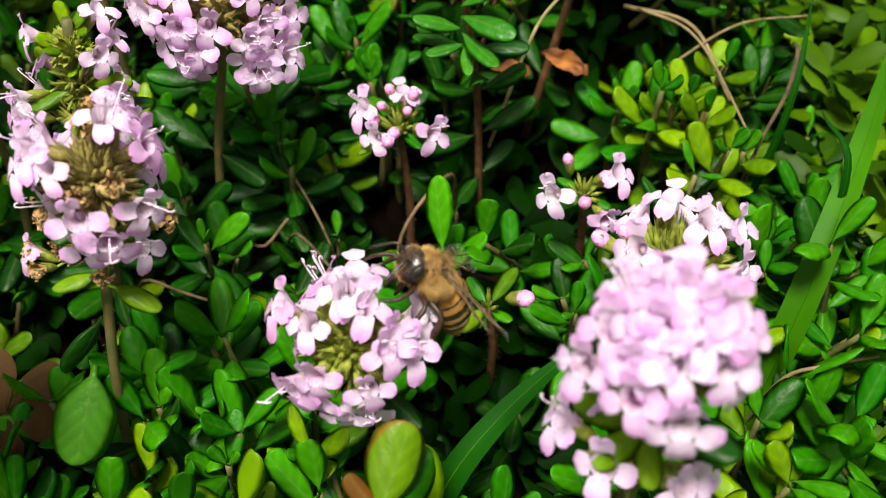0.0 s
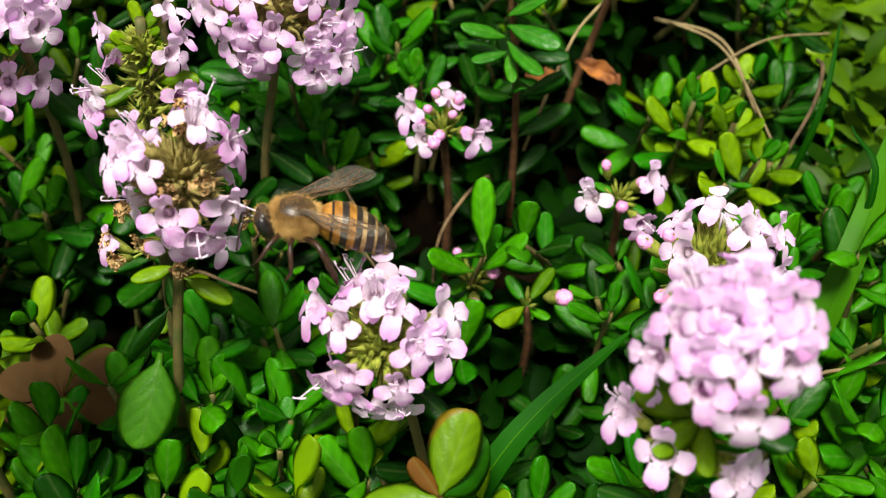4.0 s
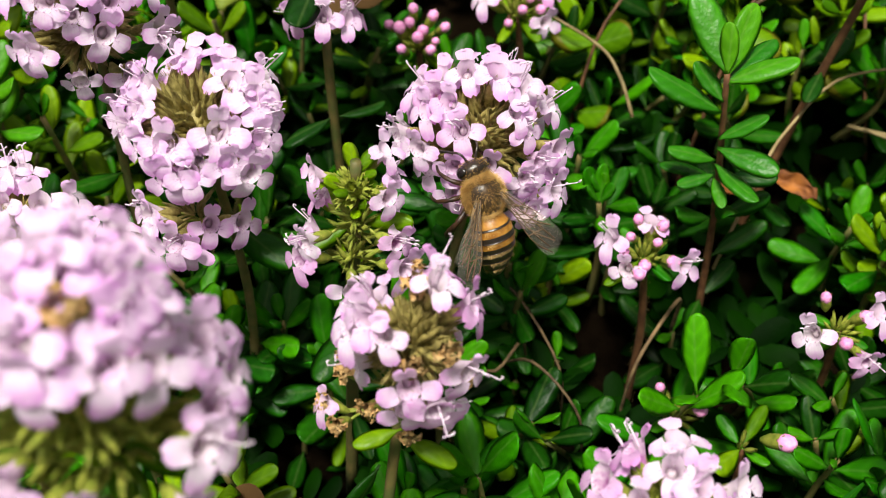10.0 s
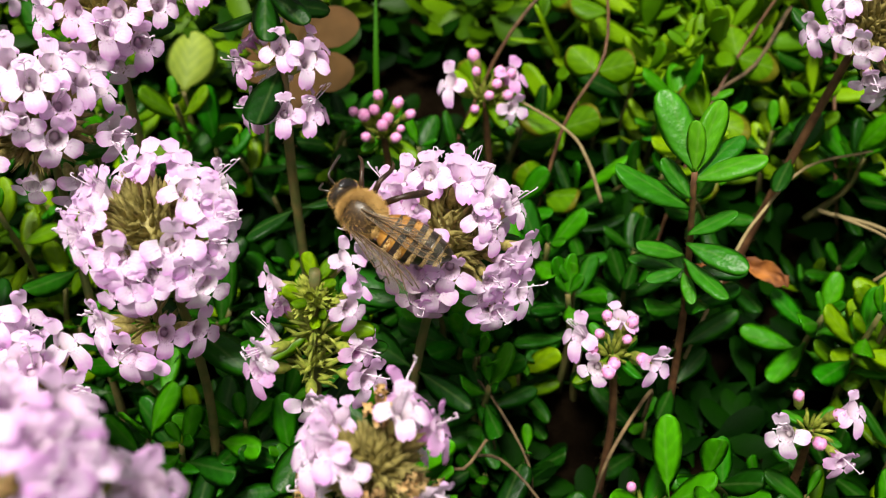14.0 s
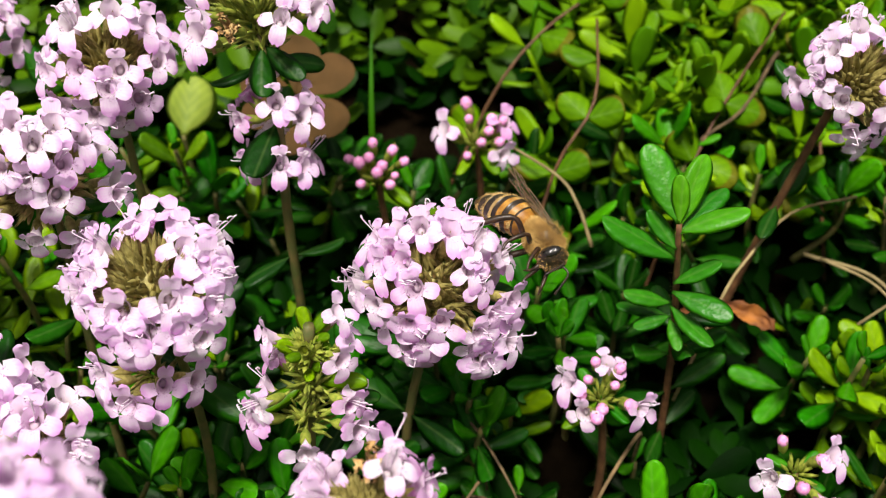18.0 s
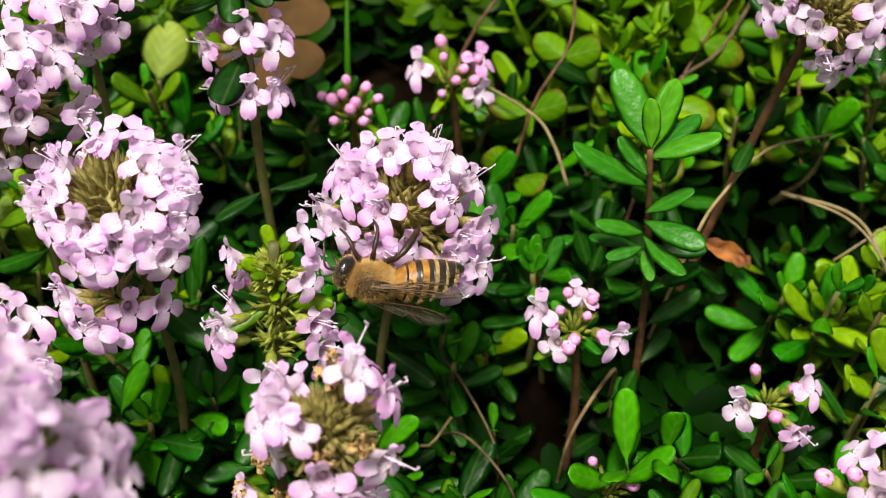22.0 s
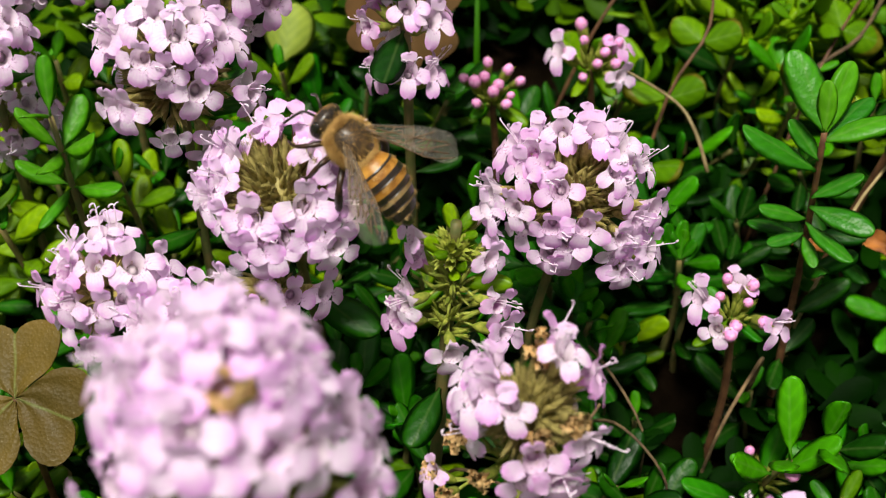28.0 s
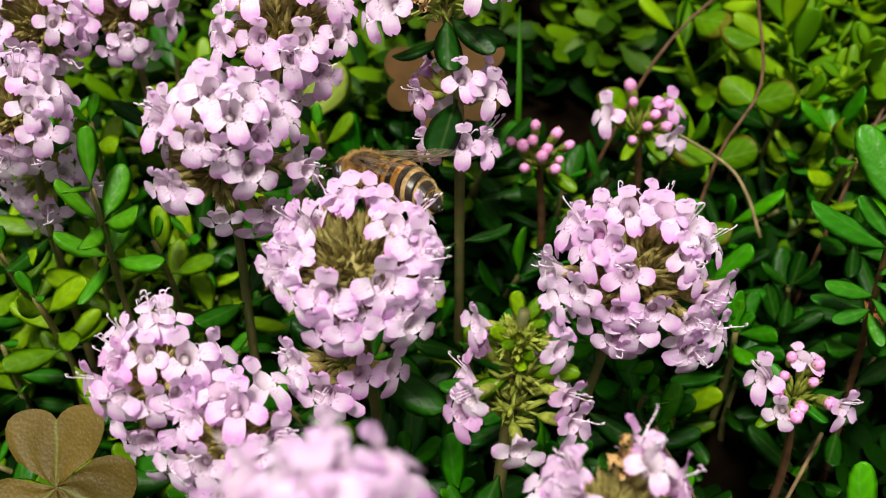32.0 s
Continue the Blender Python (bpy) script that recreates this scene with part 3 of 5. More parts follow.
def head(parent, centre, axis, R, n, r, lo=26, hi=118, tall=1.0, size=1.0, dead=0.0, buds=0.0, deep=0.0, cone=0.0, green=False, husks=260, wild=24):
    """A ball or cone of florets round a cluster of empty calyces."""
    axis = Vector(axis).normalized()
    side = axis.orthogonal().normalized()
    other = axis.cross(side)
    core = R - 0.0046 * size
    a0, a1 = math.cos(radians(lo)), math.cos(radians(hi))
    n = round(n * 0.76)
    for i in range(n):
        c = a0 + (a1 - a0) * (i + 0.5) / n
        th, ph = math.acos(max(-1, min(1, c))), i * 2.39996 + r.uniform(-0.22, 0.22)
        th += r.uniform(-0.15, 0.15)
        if math.degrees(th) > 92 and r.random() < 0.4:
            continue
        flat = side * math.cos(ph) + other * math.sin(ph)
        k = (1 - cone * max(0.0, math.cos(th))) * r.uniform(0.86, 1.05)
        mouth = centre + flat * (R * math.sin(th) * k) + axis * (R * math.cos(th) * tall * r.uniform(0.94, 1.05))
        out = (flat * math.sin(th) + axis * (math.cos(th) * 0.6 + r.uniform(0.0, 0.5))).normalized() * 0.85 + LIGHTWARD * 0.48
        pos = mouth - out.normalized() * (0.0038 * size)
        x = r.random()
        kind = "dead" if x < dead else "bud" if x < dead + buds else ""
        floret(parent, Vector(pos), out, axis * 0.35 + LIP_UP, r, size, kind, green, r.random() < deep)
    pieces = []
    for i in range(husks):
        c = 1 - 1.7 * (i + 0.5) / husks
        th, ph = math.acos(c), i * 2.39996 + 1.0
        flat = side * math.cos(ph) + other * math.sin(ph)
        d = flat * math.sin(th) + axis * math.cos(th) * tall
        k = 1 - cone * max(0.0, math.cos(th))
        m = axes(centre + (flat * math.sin(th) * k + axis * math.cos(th) * tall) * core * 0.95, d * 0.75 + axis * 0.7, axis) @ pose(0, 0, 0, r.uniform(-wild, wild), r.uniform(-wild, wild), 0) @ Matrix.Scale(size * r.uniform(0.52, 0.8), 4)
        v, f = CALYX_DATA[i % 3] if wild > 40 else HUSK_DATA[i % 4]
        pieces.append(([m @ p for p in v], f))
    pieces.append(ball(centre, (core * 0.82,) * 3, 12, 8, 0.1))
    part("core", mesh("core", *joined(pieces), CALYX_GREEN if green else CALYX), parent, None, "olive core of empty calyces")["kind"] = "stuff"


def whorl(parent, centre, axis, n, r, size=1.0, reach=0.0022, dead=0.0, buds=0.0, droop=-0.45, arc=(0, 360), green=True, deep=0.0):
    """A loose ring of florets on the stem."""
    axis = Vector(axis).normalized()
    side, other = (Vector((1, 0, 0)) - axis * axis.x).normalized(), None
    other = axis.cross(side)
    for i in range(n):
        ph = radians(arc[0] + (arc[1] - arc[0]) * (i + 0.5) / n + r.uniform(-14, 14))
        flat = side * math.cos(ph) + other * math.sin(ph)
        pos = centre + flat * reach * r.uniform(0.35, 0.85) + axis * r.uniform(-0.0012, 0.0012)
        pts = curve_points([centre, (centre + pos) / 2 + axis * 0.0002, pos], 4)
        x = r.random()
        kind = "dead" if x < dead else "bud" if x < dead + buds else ""
        ob = floret(parent, pos, flat * 0.75 - axis * r.uniform(droop - 0.2, droop + 0.2) * 0.5 + LIGHTWARD * 0.55, axis * 0.35 + LIP_UP, r, size, kind, green, r.random() < deep)
        part("pedicel", mesh("pedicel", *tube_data(pts, 0.00013, 5), CALYX_GREEN), parent)
    if n > 3 and reach > 0.002:
        pieces = []
        for i in range(54):
            ph = r.uniform(0, 2 * math.pi)
            flat = side * math.cos(ph) + other * math.sin(ph)
            m = axes(centre + flat * r.uniform(0.0002, 0.0012) + axis * r.uniform(-0.0018, 0.0012), flat * r.uniform(0.4, 1.0) + axis * r.uniform(0.1, 1.2), axis) @ pose(0, 0, 0, r.uniform(-25, 25), r.uniform(-25, 25), 0) @ Matrix.Scale(r.uniform(0.30, 0.62), 4)
            v, f = HUSK_DATA[i % 4]
            pieces.append(([m @ p for p in v], f))
        part("core", mesh("core", *joined(pieces), CALYX_GREEN if green else CALYX), parent, None, "olive ring of empty calyces")["kind"] = "stuff"


def stem(parent, ctrl, r0, r1, mat, n=14, name="stem"):
    pts = curve_points(ctrl, n)
    ob = part(name, mesh(name, *tube_data(pts, [r0 + (r1 - r0) * i / n for i in range(n + 1)], 8), mat), parent)
    if name == "stem" and r0 >= 0.0005:
        # short pale hairs
        r, verts, faces = random.Random(int(r0 * 1e7) + n), [], []
        for i in range(260):
            k = r.randrange(n)
            p, d = pts[k].lerp(pts[k + 1], r.random()), (pts[k + 1] - pts[k]).normalized()
            side = d.orthogonal().normalized()
            a = r.uniform(0, 2 * math.pi)
            out = side * math.cos(a) + d.cross(side) * math.sin(a)
            w, o = d * 0.00002, len(verts)
            verts += [p + out * r1 + w, p + out * r1 - w, p + out * (r1 + r.uniform(0.0003, 0.0007)) - d * 0.0002]
            faces.append((o, o + 1, o + 2))
        part("hairs", mesh("hairs", verts, faces, STRAW, smooth=False), ob, None, "fine pale hairs")["kind"] = "stuff"
    return pts


def flower_stem(centre, base, label, axis=(0, -0.3, 0.95), R=0.0085, n=42, seed=0, leaf_pairs=(0.2, 0.45, 0.7), pool=None, whorls=(), ring=None, mat=None, tag="thyme flowers", **kw):
    """A thyme flower on its stalk, with paired leaves and any lower rings of florets."""
    r = random.Random(seed)
    base, centre, axis = Vector(base), Vector(centre), Vector(axis).normalized()
    plant_ob = thing("thyme_flower", base, label, "flower", tag)
    c = centre - base
    under = c - axis * (R - 0.002)
    mid = under * 0.5 + Vector((r.uniform(-0.0015, 0.0015), r.uniform(-0.0015, 0.0015), 0))
    pts = stem(plant_ob, [(0, 0, 0), mid, under, c], 0.00054, 0.00044, mat or STEM)
    head(plant_ob, c, axis, R, n, r, **kw)
    for drop, count, opts in whorls:
        where = Vector(drop) if hasattr(drop, "__len__") else -axis * drop
        whorl(plant_ob, c + where, axis, count, r, **opts)
    if ring:
        head(plant_ob, c - axis * ring[0], axis, ring[1], ring[2], r, lo=76, hi=102, husks=150, green=kw.get("green", False))
    for k, f in enumerate(leaf_pairs):
        p = pts[int(f * (len(pts) - 1))]
        a = k * 90 + r.uniform(-25, 25) + seed * 40
        for s in (0, 180):
            d = Vector((math.cos(radians(a + s)), math.sin(radians(a + s)), r.uniform(0.1, 0.5)))
            place_leaf(plant_ob, p, d, (0, 0, 1), r, pool or LEAVES)
    return plant_ob


# ---- ground ----
DARK_PITS = ((0.013, 0.088, 0.013, 0.014), (-0.006, 0.077, 0.012, 0.009), (0.008, 0.043, 0.006, 0.006), (-0.038, 0.056, 0.014, 0.011), (-0.026, 0.076, 0.010, 0.008), (-0.024, 0.132, 0.018, 0.012))


def pit_depth(x, y):
    return max(math.exp(-((x - px) / rx) ** 2 - ((y - py) / ry) ** 2) for px, py, rx, ry in DARK_PITS)


def ground_height(x, y):
    near = 1.0 / (1.0 + (x * x + (y - 0.08) ** 2) * 4)
    return -0.007 * pit_depth(x, y) + 0.0016 * noise.noise(Vector((x * 70, y * 70, 0))) + 0.0008 * noise.noise(Vector((x * 260, y * 260, 3))) * near + 0.03 * (1 - near) * noise.noise(Vector((x * 0.6, y * 0.6, 7)))


def ground():
    fine = [(-0.16 + 0.004 * i) for i in range(81)]
    far = [0.2, 0.3, 0.5, 1, 2, 5, 12, 40, 150, 600]
    line = [-v for v in far[::-1]] + fine + far
    verts, faces, n = [], [], len(line)
    for yy in line:
        for xx in line:
            x, y = xx - 0.02, yy + 0.08
            verts.append((x, y, ground_height(x, y)))
    for j in range(n - 1):
        for i in range(n - 1):
            a = j * n + i
            faces.append((a, a + 1, a + n + 1, a + n))
    tagged(new("ground", mesh("ground", verts, faces, SOIL)), "damp soil under the mat of thyme, colour blackened for shade", "ground", kind="structure")


ground()

# ---- flowering thyme ----
ROUND_HEAD = flower_stem((-0.0228, 0.0797, 0.0388), (-0.0262, 0.0700, 0), "round lilac thyme head with an olive centre, fully open", R=0.0077, n=50, seed=1, axis=(0, -0.16, 0.98), lo=16, hi=104, deep=0.08, leaf_pairs=(0.15, 0.42, 0.68), pool=BIG, whorls=(((0.0036, -0.0034, -0.0050), 4, dict(reach=0.0014, arc=(-100, 40))),))
BROAD_HEAD = flower_stem((-0.0478, 0.0738, 0.0469), (-0.0480, 0.0650, 0), "broad pale lilac thyme head with a bare olive crown", R=0.0071, n=40, seed=2, lo=40, hi=78, tall=0.62, axis=(0.02, -0.16, 0.98), leaf_pairs=(0.25, 0.5), pool=BIG,
            whorls=(((-0.0012, -0.0036, -0.0100), 6, dict(reach=0.0021, arc=(160, 385), green=False)),))
AGEING_HEAD = flower_stem((-0.0277, 0.0521, 0.0466), (-0.0315, 0.0385, 0), "ageing thyme head with brown withered florets and hanging leaves", R=0.0056, n=30, seed=4, lo=26, hi=118, axis=(0.12, 0.0, 0.97), dead=0.18, deep=0.15, tall=1.4, leaf_pairs=(0.08,), pool=LEAVES,
            whorls=((0.0080, 7, dict(reach=0.0042, dead=0.3, size=0.9)), ((-0.0040, -0.0012, -0.0098), 3, dict(reach=0.0026, dead=0.3, size=0.85, arc=(140, 240)))))
BENT_HEAD = flower_stem((-0.0077, 0.0409, 0.0403), (-0.0040, 0.0345, 0), "half-open pink thyme head with a few round buds", R=0.0061, n=28, seed=5, lo=8, hi=122, axis=(-0.12, -0.25, 0.95), buds=0.14, deep=0.3, green=True, leaf_pairs=(0.3, 0.6))
flower_stem((0.0204, 0.0510, 0.0345), (0.0185, 0.0440, 0), "white-pink thyme head with green calyces", R=0.0072, n=24, seed=6, lo=30, hi=92, axis=(0, -0.05, 1), buds=0.10, deep=0.15, green=True)
DENSE_HEAD = flower_stem((0.0142, 0.0312, 0.0576), (0.0150, 0.0250, 0), "dense tall thyme head of pale pink florets", R=0.0061, n=34, seed=7, lo=4, hi=84, axis=(0.06, 0.10, 1), tall=1.12, cone=0.40, green=True, deep=0.14,
            whorls=((0.0124, 7, dict(reach=0.0034, dead=0.25)),))
BIG_HEAD = flower_stem((-0.0454, 0.0384, 0.0683), (-0.0460, 0.0320, 0), "large blush thyme head above a ring of florets", R=0.0078, n=36, seed=8, lo=4, hi=64, axis=(0.03, 0.1, 1), dead=0.07, tall=1.06, cone=0.35, green=True, deep=0.05,
            ring=(0.0044, 0.0084, 40), leaf_pairs=(0.2, 0.4))
flower_stem((-0.0604, 0.0855, 0.0477), (-0.0600, 0.0760, 0), "tall cone-shaped lilac thyme head in full bloom", R=0.0072, n=38, seed=9, lo=6, hi=118, axis=(0, -0.2, 0.97), tall=1.3, cone=0.3)
flower_stem((-0.0567, 0.1011, 0.0469), (-0.0560, 0.0920, 0), "loose lilac thyme head leaning outward", R=0.0070, n=29, seed=10, lo=20, hi=112, axis=(0.1, -0.2, 0.97))
flower_stem((-0.0640, 0.0660, 0.0405), (-0.0640, 0.0610, 0), "small open lilac thyme head with spaced florets", R=0.0055, n=26, seed=11, lo=6, hi=106, axis=(0, -0.2, 0.97), deep=0.1, whorls=((0.0085, 6, dict(reach=0.0028, dead=0.2)),))
flower_stem((-0.0570, 0.0612, 0.0392), (-0.0565, 0.0550, 0), "lilac thyme head half hidden by a taller head", R=0.0056, n=24, seed=16, lo=10, hi=108, axis=(0, -0.2, 0.97), dead=0.06)
flower_stem((0.0208, 0.1012, 0.0457), (0.0110, 0.0930, 0), "lilac thyme head on a curved brown stalk", R=0.0064, n=28, seed=12, mat=STEM_RED, lo=34, hi=118, axis=(0.15, -0.3, 0.94))
flower_stem((-0.0829, 0.0943, 0.0421), (-0.0820, 0.0860, 0), "lilac thyme head at the edge of the mat", R=0.0056, n=24, seed=13, lo=15, hi=110, axis=(0, -0.2, 0.97), whorls=((0.011, 6, dict(reach=0.0022)), (0.016, 5, dict(reach=0.0020, deep=0.4))))
flower_stem((-0.0846, 0.1098, 0.0400), (-0.0830, 0.1030, 0), "pale lilac thyme head among other heads", R=0.0062, n=26, seed=14, lo=15, hi=115, axis=(0, -0.2, 0.97))
flower_stem((-0.0765, 0.1130, 0.0390), (-0.0750, 0.1060, 0), "pale lilac thyme head among other heads", R=0.0058, n=22, seed=15, lo=15, hi=110, axis=(0.1, -0.2, 0.97))


def bracts(plant_ob, at, reach, seed):
    """A collar of small olive leaves under a head."""
    r = random.Random(seed)
    for k in range(8):
        a = radians(k * 45 + r.uniform(-15, 15))
        part("bract", OLIVE[k % 6], plant_ob, along(Vector(at) + Vector((0, 0, r.uniform(-0.0012, 0.0012))), (math.cos(a), math.sin(a), r.uniform(-0.35, 0.25)), (0, -0.3, 0.95)) @ Matrix.Scale(reach * r.uniform(0.8, 1.15), 4))


bracts(DENSE_HEAD, (-0.0008, 0.0056, 0.0490), 0.85, 31)
bracts(BIG_HEAD, (0.0006, 0.0058, 0.0600), 0.95, 32)


def stalk_leaf(plant_ob, at, out, up, label, L, seed, mat, ratio=0.48):
    """A single large leaf on a stalk, at a place of the plant's own space."""
    part("leaf", mesh("leaf", *leaf_data(L, L * ratio, 0.25, 0.12, 12, 6, 0.55, seed), mat), plant_ob, along(at, out, up), label)


stalk_leaf(AGEING_HEAD, (0.0000, 0.0068, 0.0275), (-0.18, -0.86, -0.42), (0.1, -0.55, 0.83), "large glossy leaf hanging down", 0.0094, 3, LEAF_HANGING, 0.62)
stalk_leaf(AGEING_HEAD, (0.0008, 0.0103, 0.0302), (-0.42, -0.70, -0.50), (0.85, -0.2, 0.5), "folded leaf hanging down", 0.0062, 4, LEAF)
stalk_leaf(AGEING_HEAD, (0.0010, 0.0030, 0.0145), (0.90, 0.15, 0.10), (0, -0.3, 0.95), "broad oval leaf", 0.0080, 5, LEAF_FLESHY)
stalk_leaf(AGEING_HEAD, (0.0010, 0.0030, 0.0145), (-0.90, 0.15, 0.10), (0, -0.3, 0.95), "broad oval leaf", 0.0080, 6, LEAF_FLESHY)
stalk_leaf(AGEING_HEAD, (0.0030, 0.0100, 0.0365), (0.75, -0.25, -0.1), (0, -0.2, 0.95), "narrow leaf under the head", 0.0050, 7, LEAF_OLIVE, 0.4)
stalk_leaf(AGEING_HEAD, (0.0030, 0.0100, 0.0385), (-0.85, -0.35, 0.1), (0, -0.2, 0.95), "narrow leaf under the head", 0.0042, 8, LEAF_OLIVE, 0.4)
stalk_leaf(ROUND_HEAD, (-0.0015, 0.0130, 0.0210), (-0.85, 0.38, 0.05), (0.1, -0.45, 0.88), "broad dark glossy leaf on the stalk", 0.0072, 9, LEAF_LONG, 0.72)
stalk_leaf(ROUND_HEAD, (0.0005, 0.0098, 0.0262), (-0.92, 0.10, 0.16), (0.1, -0.35, 0.92), "narrow glossy leaf on the stalk", 0.0066, 10, LEAF_FLESHY, 0.32)
stalk_leaf(BIG_HEAD, (0.0005, 0.0048, 0.0500), (0.90, -0.30, 0.05), (0, -0.3, 0.95), "broad leaf under the flower", 0.0070, 11, LEAF_HANGING, 0.62)
stalk_leaf(BIG_HEAD, (0.0005, 0.0048, 0.0500), (-0.90, 0.10, 0.10), (0, -0.3, 0.95), "broad leaf under the flower", 0.0066, 12, LEAF_HANGING, 0.62)


def sparse_stem():
    """A nearly spent spike: a green core with a few florets in rings."""
    r = random.Random(21)
    base = Vector((-0.0362, 0.0580, 0))
    ob = thing("thyme_flower", base, "sparse thyme spike, mostly green calyces with few florets", "flower", "thyme flowers")
    top = Vector((-0.0336, 0.0703, 0.0461)) - base
    axis = Vector((0.05, 0.12, 0.98)).normalized()
    pts = stem(ob, [(0, 0, 0), top * 0.5 + Vector((0, -0.001, 0)), top * 0.82, top], 0.0007, 0.0005, STEM)
    head(ob, pts[-3], axis, 0.0048, 4, r, lo=34, hi=84, green=True, tall=1.2, size=0.95, husks=46, wild=48)
    whorl(ob, pts[-4] + Vector((0, -0.001, -0.001)), axis, 4, r, reach=0.0034, deep=0.5, size=0.88)
    whorl(ob, pts[-6] + Vector((0, -0.0015, 0)), axis, 6, r, reach=0.0030, deep=0.25, size=0.95)
    for d, u in (((-0.75, -0.5, 0.0), (0, -0.3, 0.95)), ((0.8, -0.2, 0.35), (0, -0.5, 0.8)), ((-0.6, 0.4, 0.3), (0, -0.4, 0.9))):
        part("leaf", OLIVE[1], ob, along(pts[-5], d, u))
    for k in range(9):
        # short bracts in the tuft
        a = radians(k * 137)
        part("bract", OLIVE[k % 6], ob, along(pts[-2 - k % 3], (math.cos(a), math.sin(a) - 0.2, 0.5 + 0.12 * k), (0, -0.5, 0.9)) @ Matrix.Scale(0.40 + 0.03 * k, 4))
    for k in (3, 6, 9):
        for s in (0, 180):
            a = radians(k * 40 + s)
            place_leaf(ob, pts[k], (math.cos(a), math.sin(a), 0.3), (0, 0, 1), r, LEAVES)


sparse_stem()


def tall_stem():
    """A leaning stalk with two lower rings, and a spent crown with dark leaves above."""
    r = random.Random(22)
    base = Vector((-0.0385, 0.0895, 0))
    ob = thing("thyme_flower", base, "leaning thyme stalk with rings of pink florets, spent crown", "flower", "thyme flowers")
    crown = Vector((-0.0415, 0.1050, 0.0520)) - base
    pts = stem(ob, [(0, 0, 0), Vector((-0.0390, 0.0930, 0.030)) - base, Vector((-0.0395, 0.0985, 0.042)) - base, crown], 0.00056, 0.0005, STEM, 18)
    axis = (pts[-1] - pts[-5]).normalized()
    whorl(ob, pts[9], axis, 6, r, reach=0.0019, deep=0.5)
    whorl(ob, pts[12], axis, 6, r, reach=0.0019, deep=0.5)
    head(ob, crown, axis, 0.0070, 13, r, lo=50, hi=120, green=True, dead=0.12, deep=0.2)
    whorl(ob, crown - axis * 0.003, axis, 9, r, reach=0.0062, deep=0.2, dead=0.1)
    for k, a in ((5, 20), (12, 80), (15, 200), (16, 320), (16, 270)):
        for s in (0, 180):
            q = radians(a + s)
            place_leaf(ob, pts[k], (math.cos(q), math.sin(q), -0.1), (0, 0, 1), r, LEAVES)


tall_stem()


def bud_cluster(top, base, label, florets, buds, seed, green_leaves=4, plump=1.0):
    """A young cluster: pink buds on short pedicels, with a few open florets at its edge."""
    r = random.Random(seed)
    base, top = Vector(base), Vector(top)
    ob = thing("thyme_bud_cluster", base, label, "flower", "thyme bud clusters")
    t = top - base
    stem(ob, [(0, 0, 0), t * 0.5 + Vector((0.0006, 0, 0)), t - Vector((0, 0, 0.002))], 0.0005, 0.0004, STEM_RED)
    for i in range(buds):
        ph, rad = i * 2.39996, 0.0023 * math.sqrt((i + 0.5) / buds)
        rad *= r.uniform(1.05, 1.3)
        flat = Vector((math.cos(ph), math.sin(ph) * 0.88, math.sin(ph) * 0.30))
        out = flat * rad * 200 + Vector((0, -0.35, 0.95))
        pos = t + flat * rad - Vector((0, -0.0006, 0.0009 + rad * 0.2))
        floret(ob, pos, out, (0, 1, 0), r, plump * r.uniform(0.75, 0.95), "bud", True)
    pieces = []
    for i in range(16 if buds > 1 else 4):
        ph, rad = i * 2.39996 + 0.7, 0.0019 * math.sqrt((i + 0.5) / 16)
        m = axes(t + Vector((math.cos(ph) * rad * 0.4, math.sin(ph) * rad * 0.4, -0.0022)), (math.cos(ph) * rad * 420, math.sin(ph) * rad * 420 - 0.2, 1), (0, 1, 0)) @ Matrix.Scale(r.uniform(0.45, 0.72), 4)
        v, f = HUSK_DATA[i % 4]
        pieces.append(([m @ p for p in v], f))
    part("core", mesh("core", *joined(pieces), CALYX_GREEN), ob, None, "green core of young calyces")["kind"] = "stuff"
    for a in florets:
        q = radians(a)
        d = Vector((math.cos(q), math.sin(q), 0.15))
        floret(ob, t + Vector((d.x * 0.0017, d.y * 0.0017, -0.0022)), d * 0.8 + Vector((0, -0.4, 0.9)), (0, 1, 0.6), r, 0.98, "", True, r.random() < 0.2)
    for k in range(green_leaves):
        a = radians(k * 360 / green_leaves + 45 + r.uniform(-15, 15))
        place_leaf(ob, t - Vector((0, 0, 0.002)), (math.cos(a), math.sin(a), 0.25), (0, 0, 1), r, SMALL + OLIVE[:2])


bud_cluster((-0.0048, 0.0757, 0.0258), (-0.0040, 0.0700, 0), "young thyme cluster with pink buds and four open florets", (160, 72, 222, 338), 8, 31)
bud_cluster((0.0150, 0.0683, 0.0240), (0.0145, 0.0650, 0), "small thyme cluster with three pale florets and two buds", (190, 35, 300), 3, 32)
bud_cluster((-0.0299, 0.1049, 0.0265), (-0.0290, 0.1010, 0), "tight cluster of round pink thyme buds", (), 11, 33)
bud_cluster((-0.0179, 0.1108, 0.0265), (-0.0170, 0.1060, 0), "cluster of pink thyme buds with two florets opening", (170, 25, 330), 9, 34)
bud_cluster((0.0048, 0.0572, 0.0190), (0.0050, 0.0550, 0), "single deep pink thyme bud opening above small leaves", (), 1, 35, 4, 1.25)
bud_cluster((-0.0010, 0.0625, 0.0150), (-0.0010, 0.0610, 0), "tiny thyme shoot with the first pink buds", (), 3, 36)


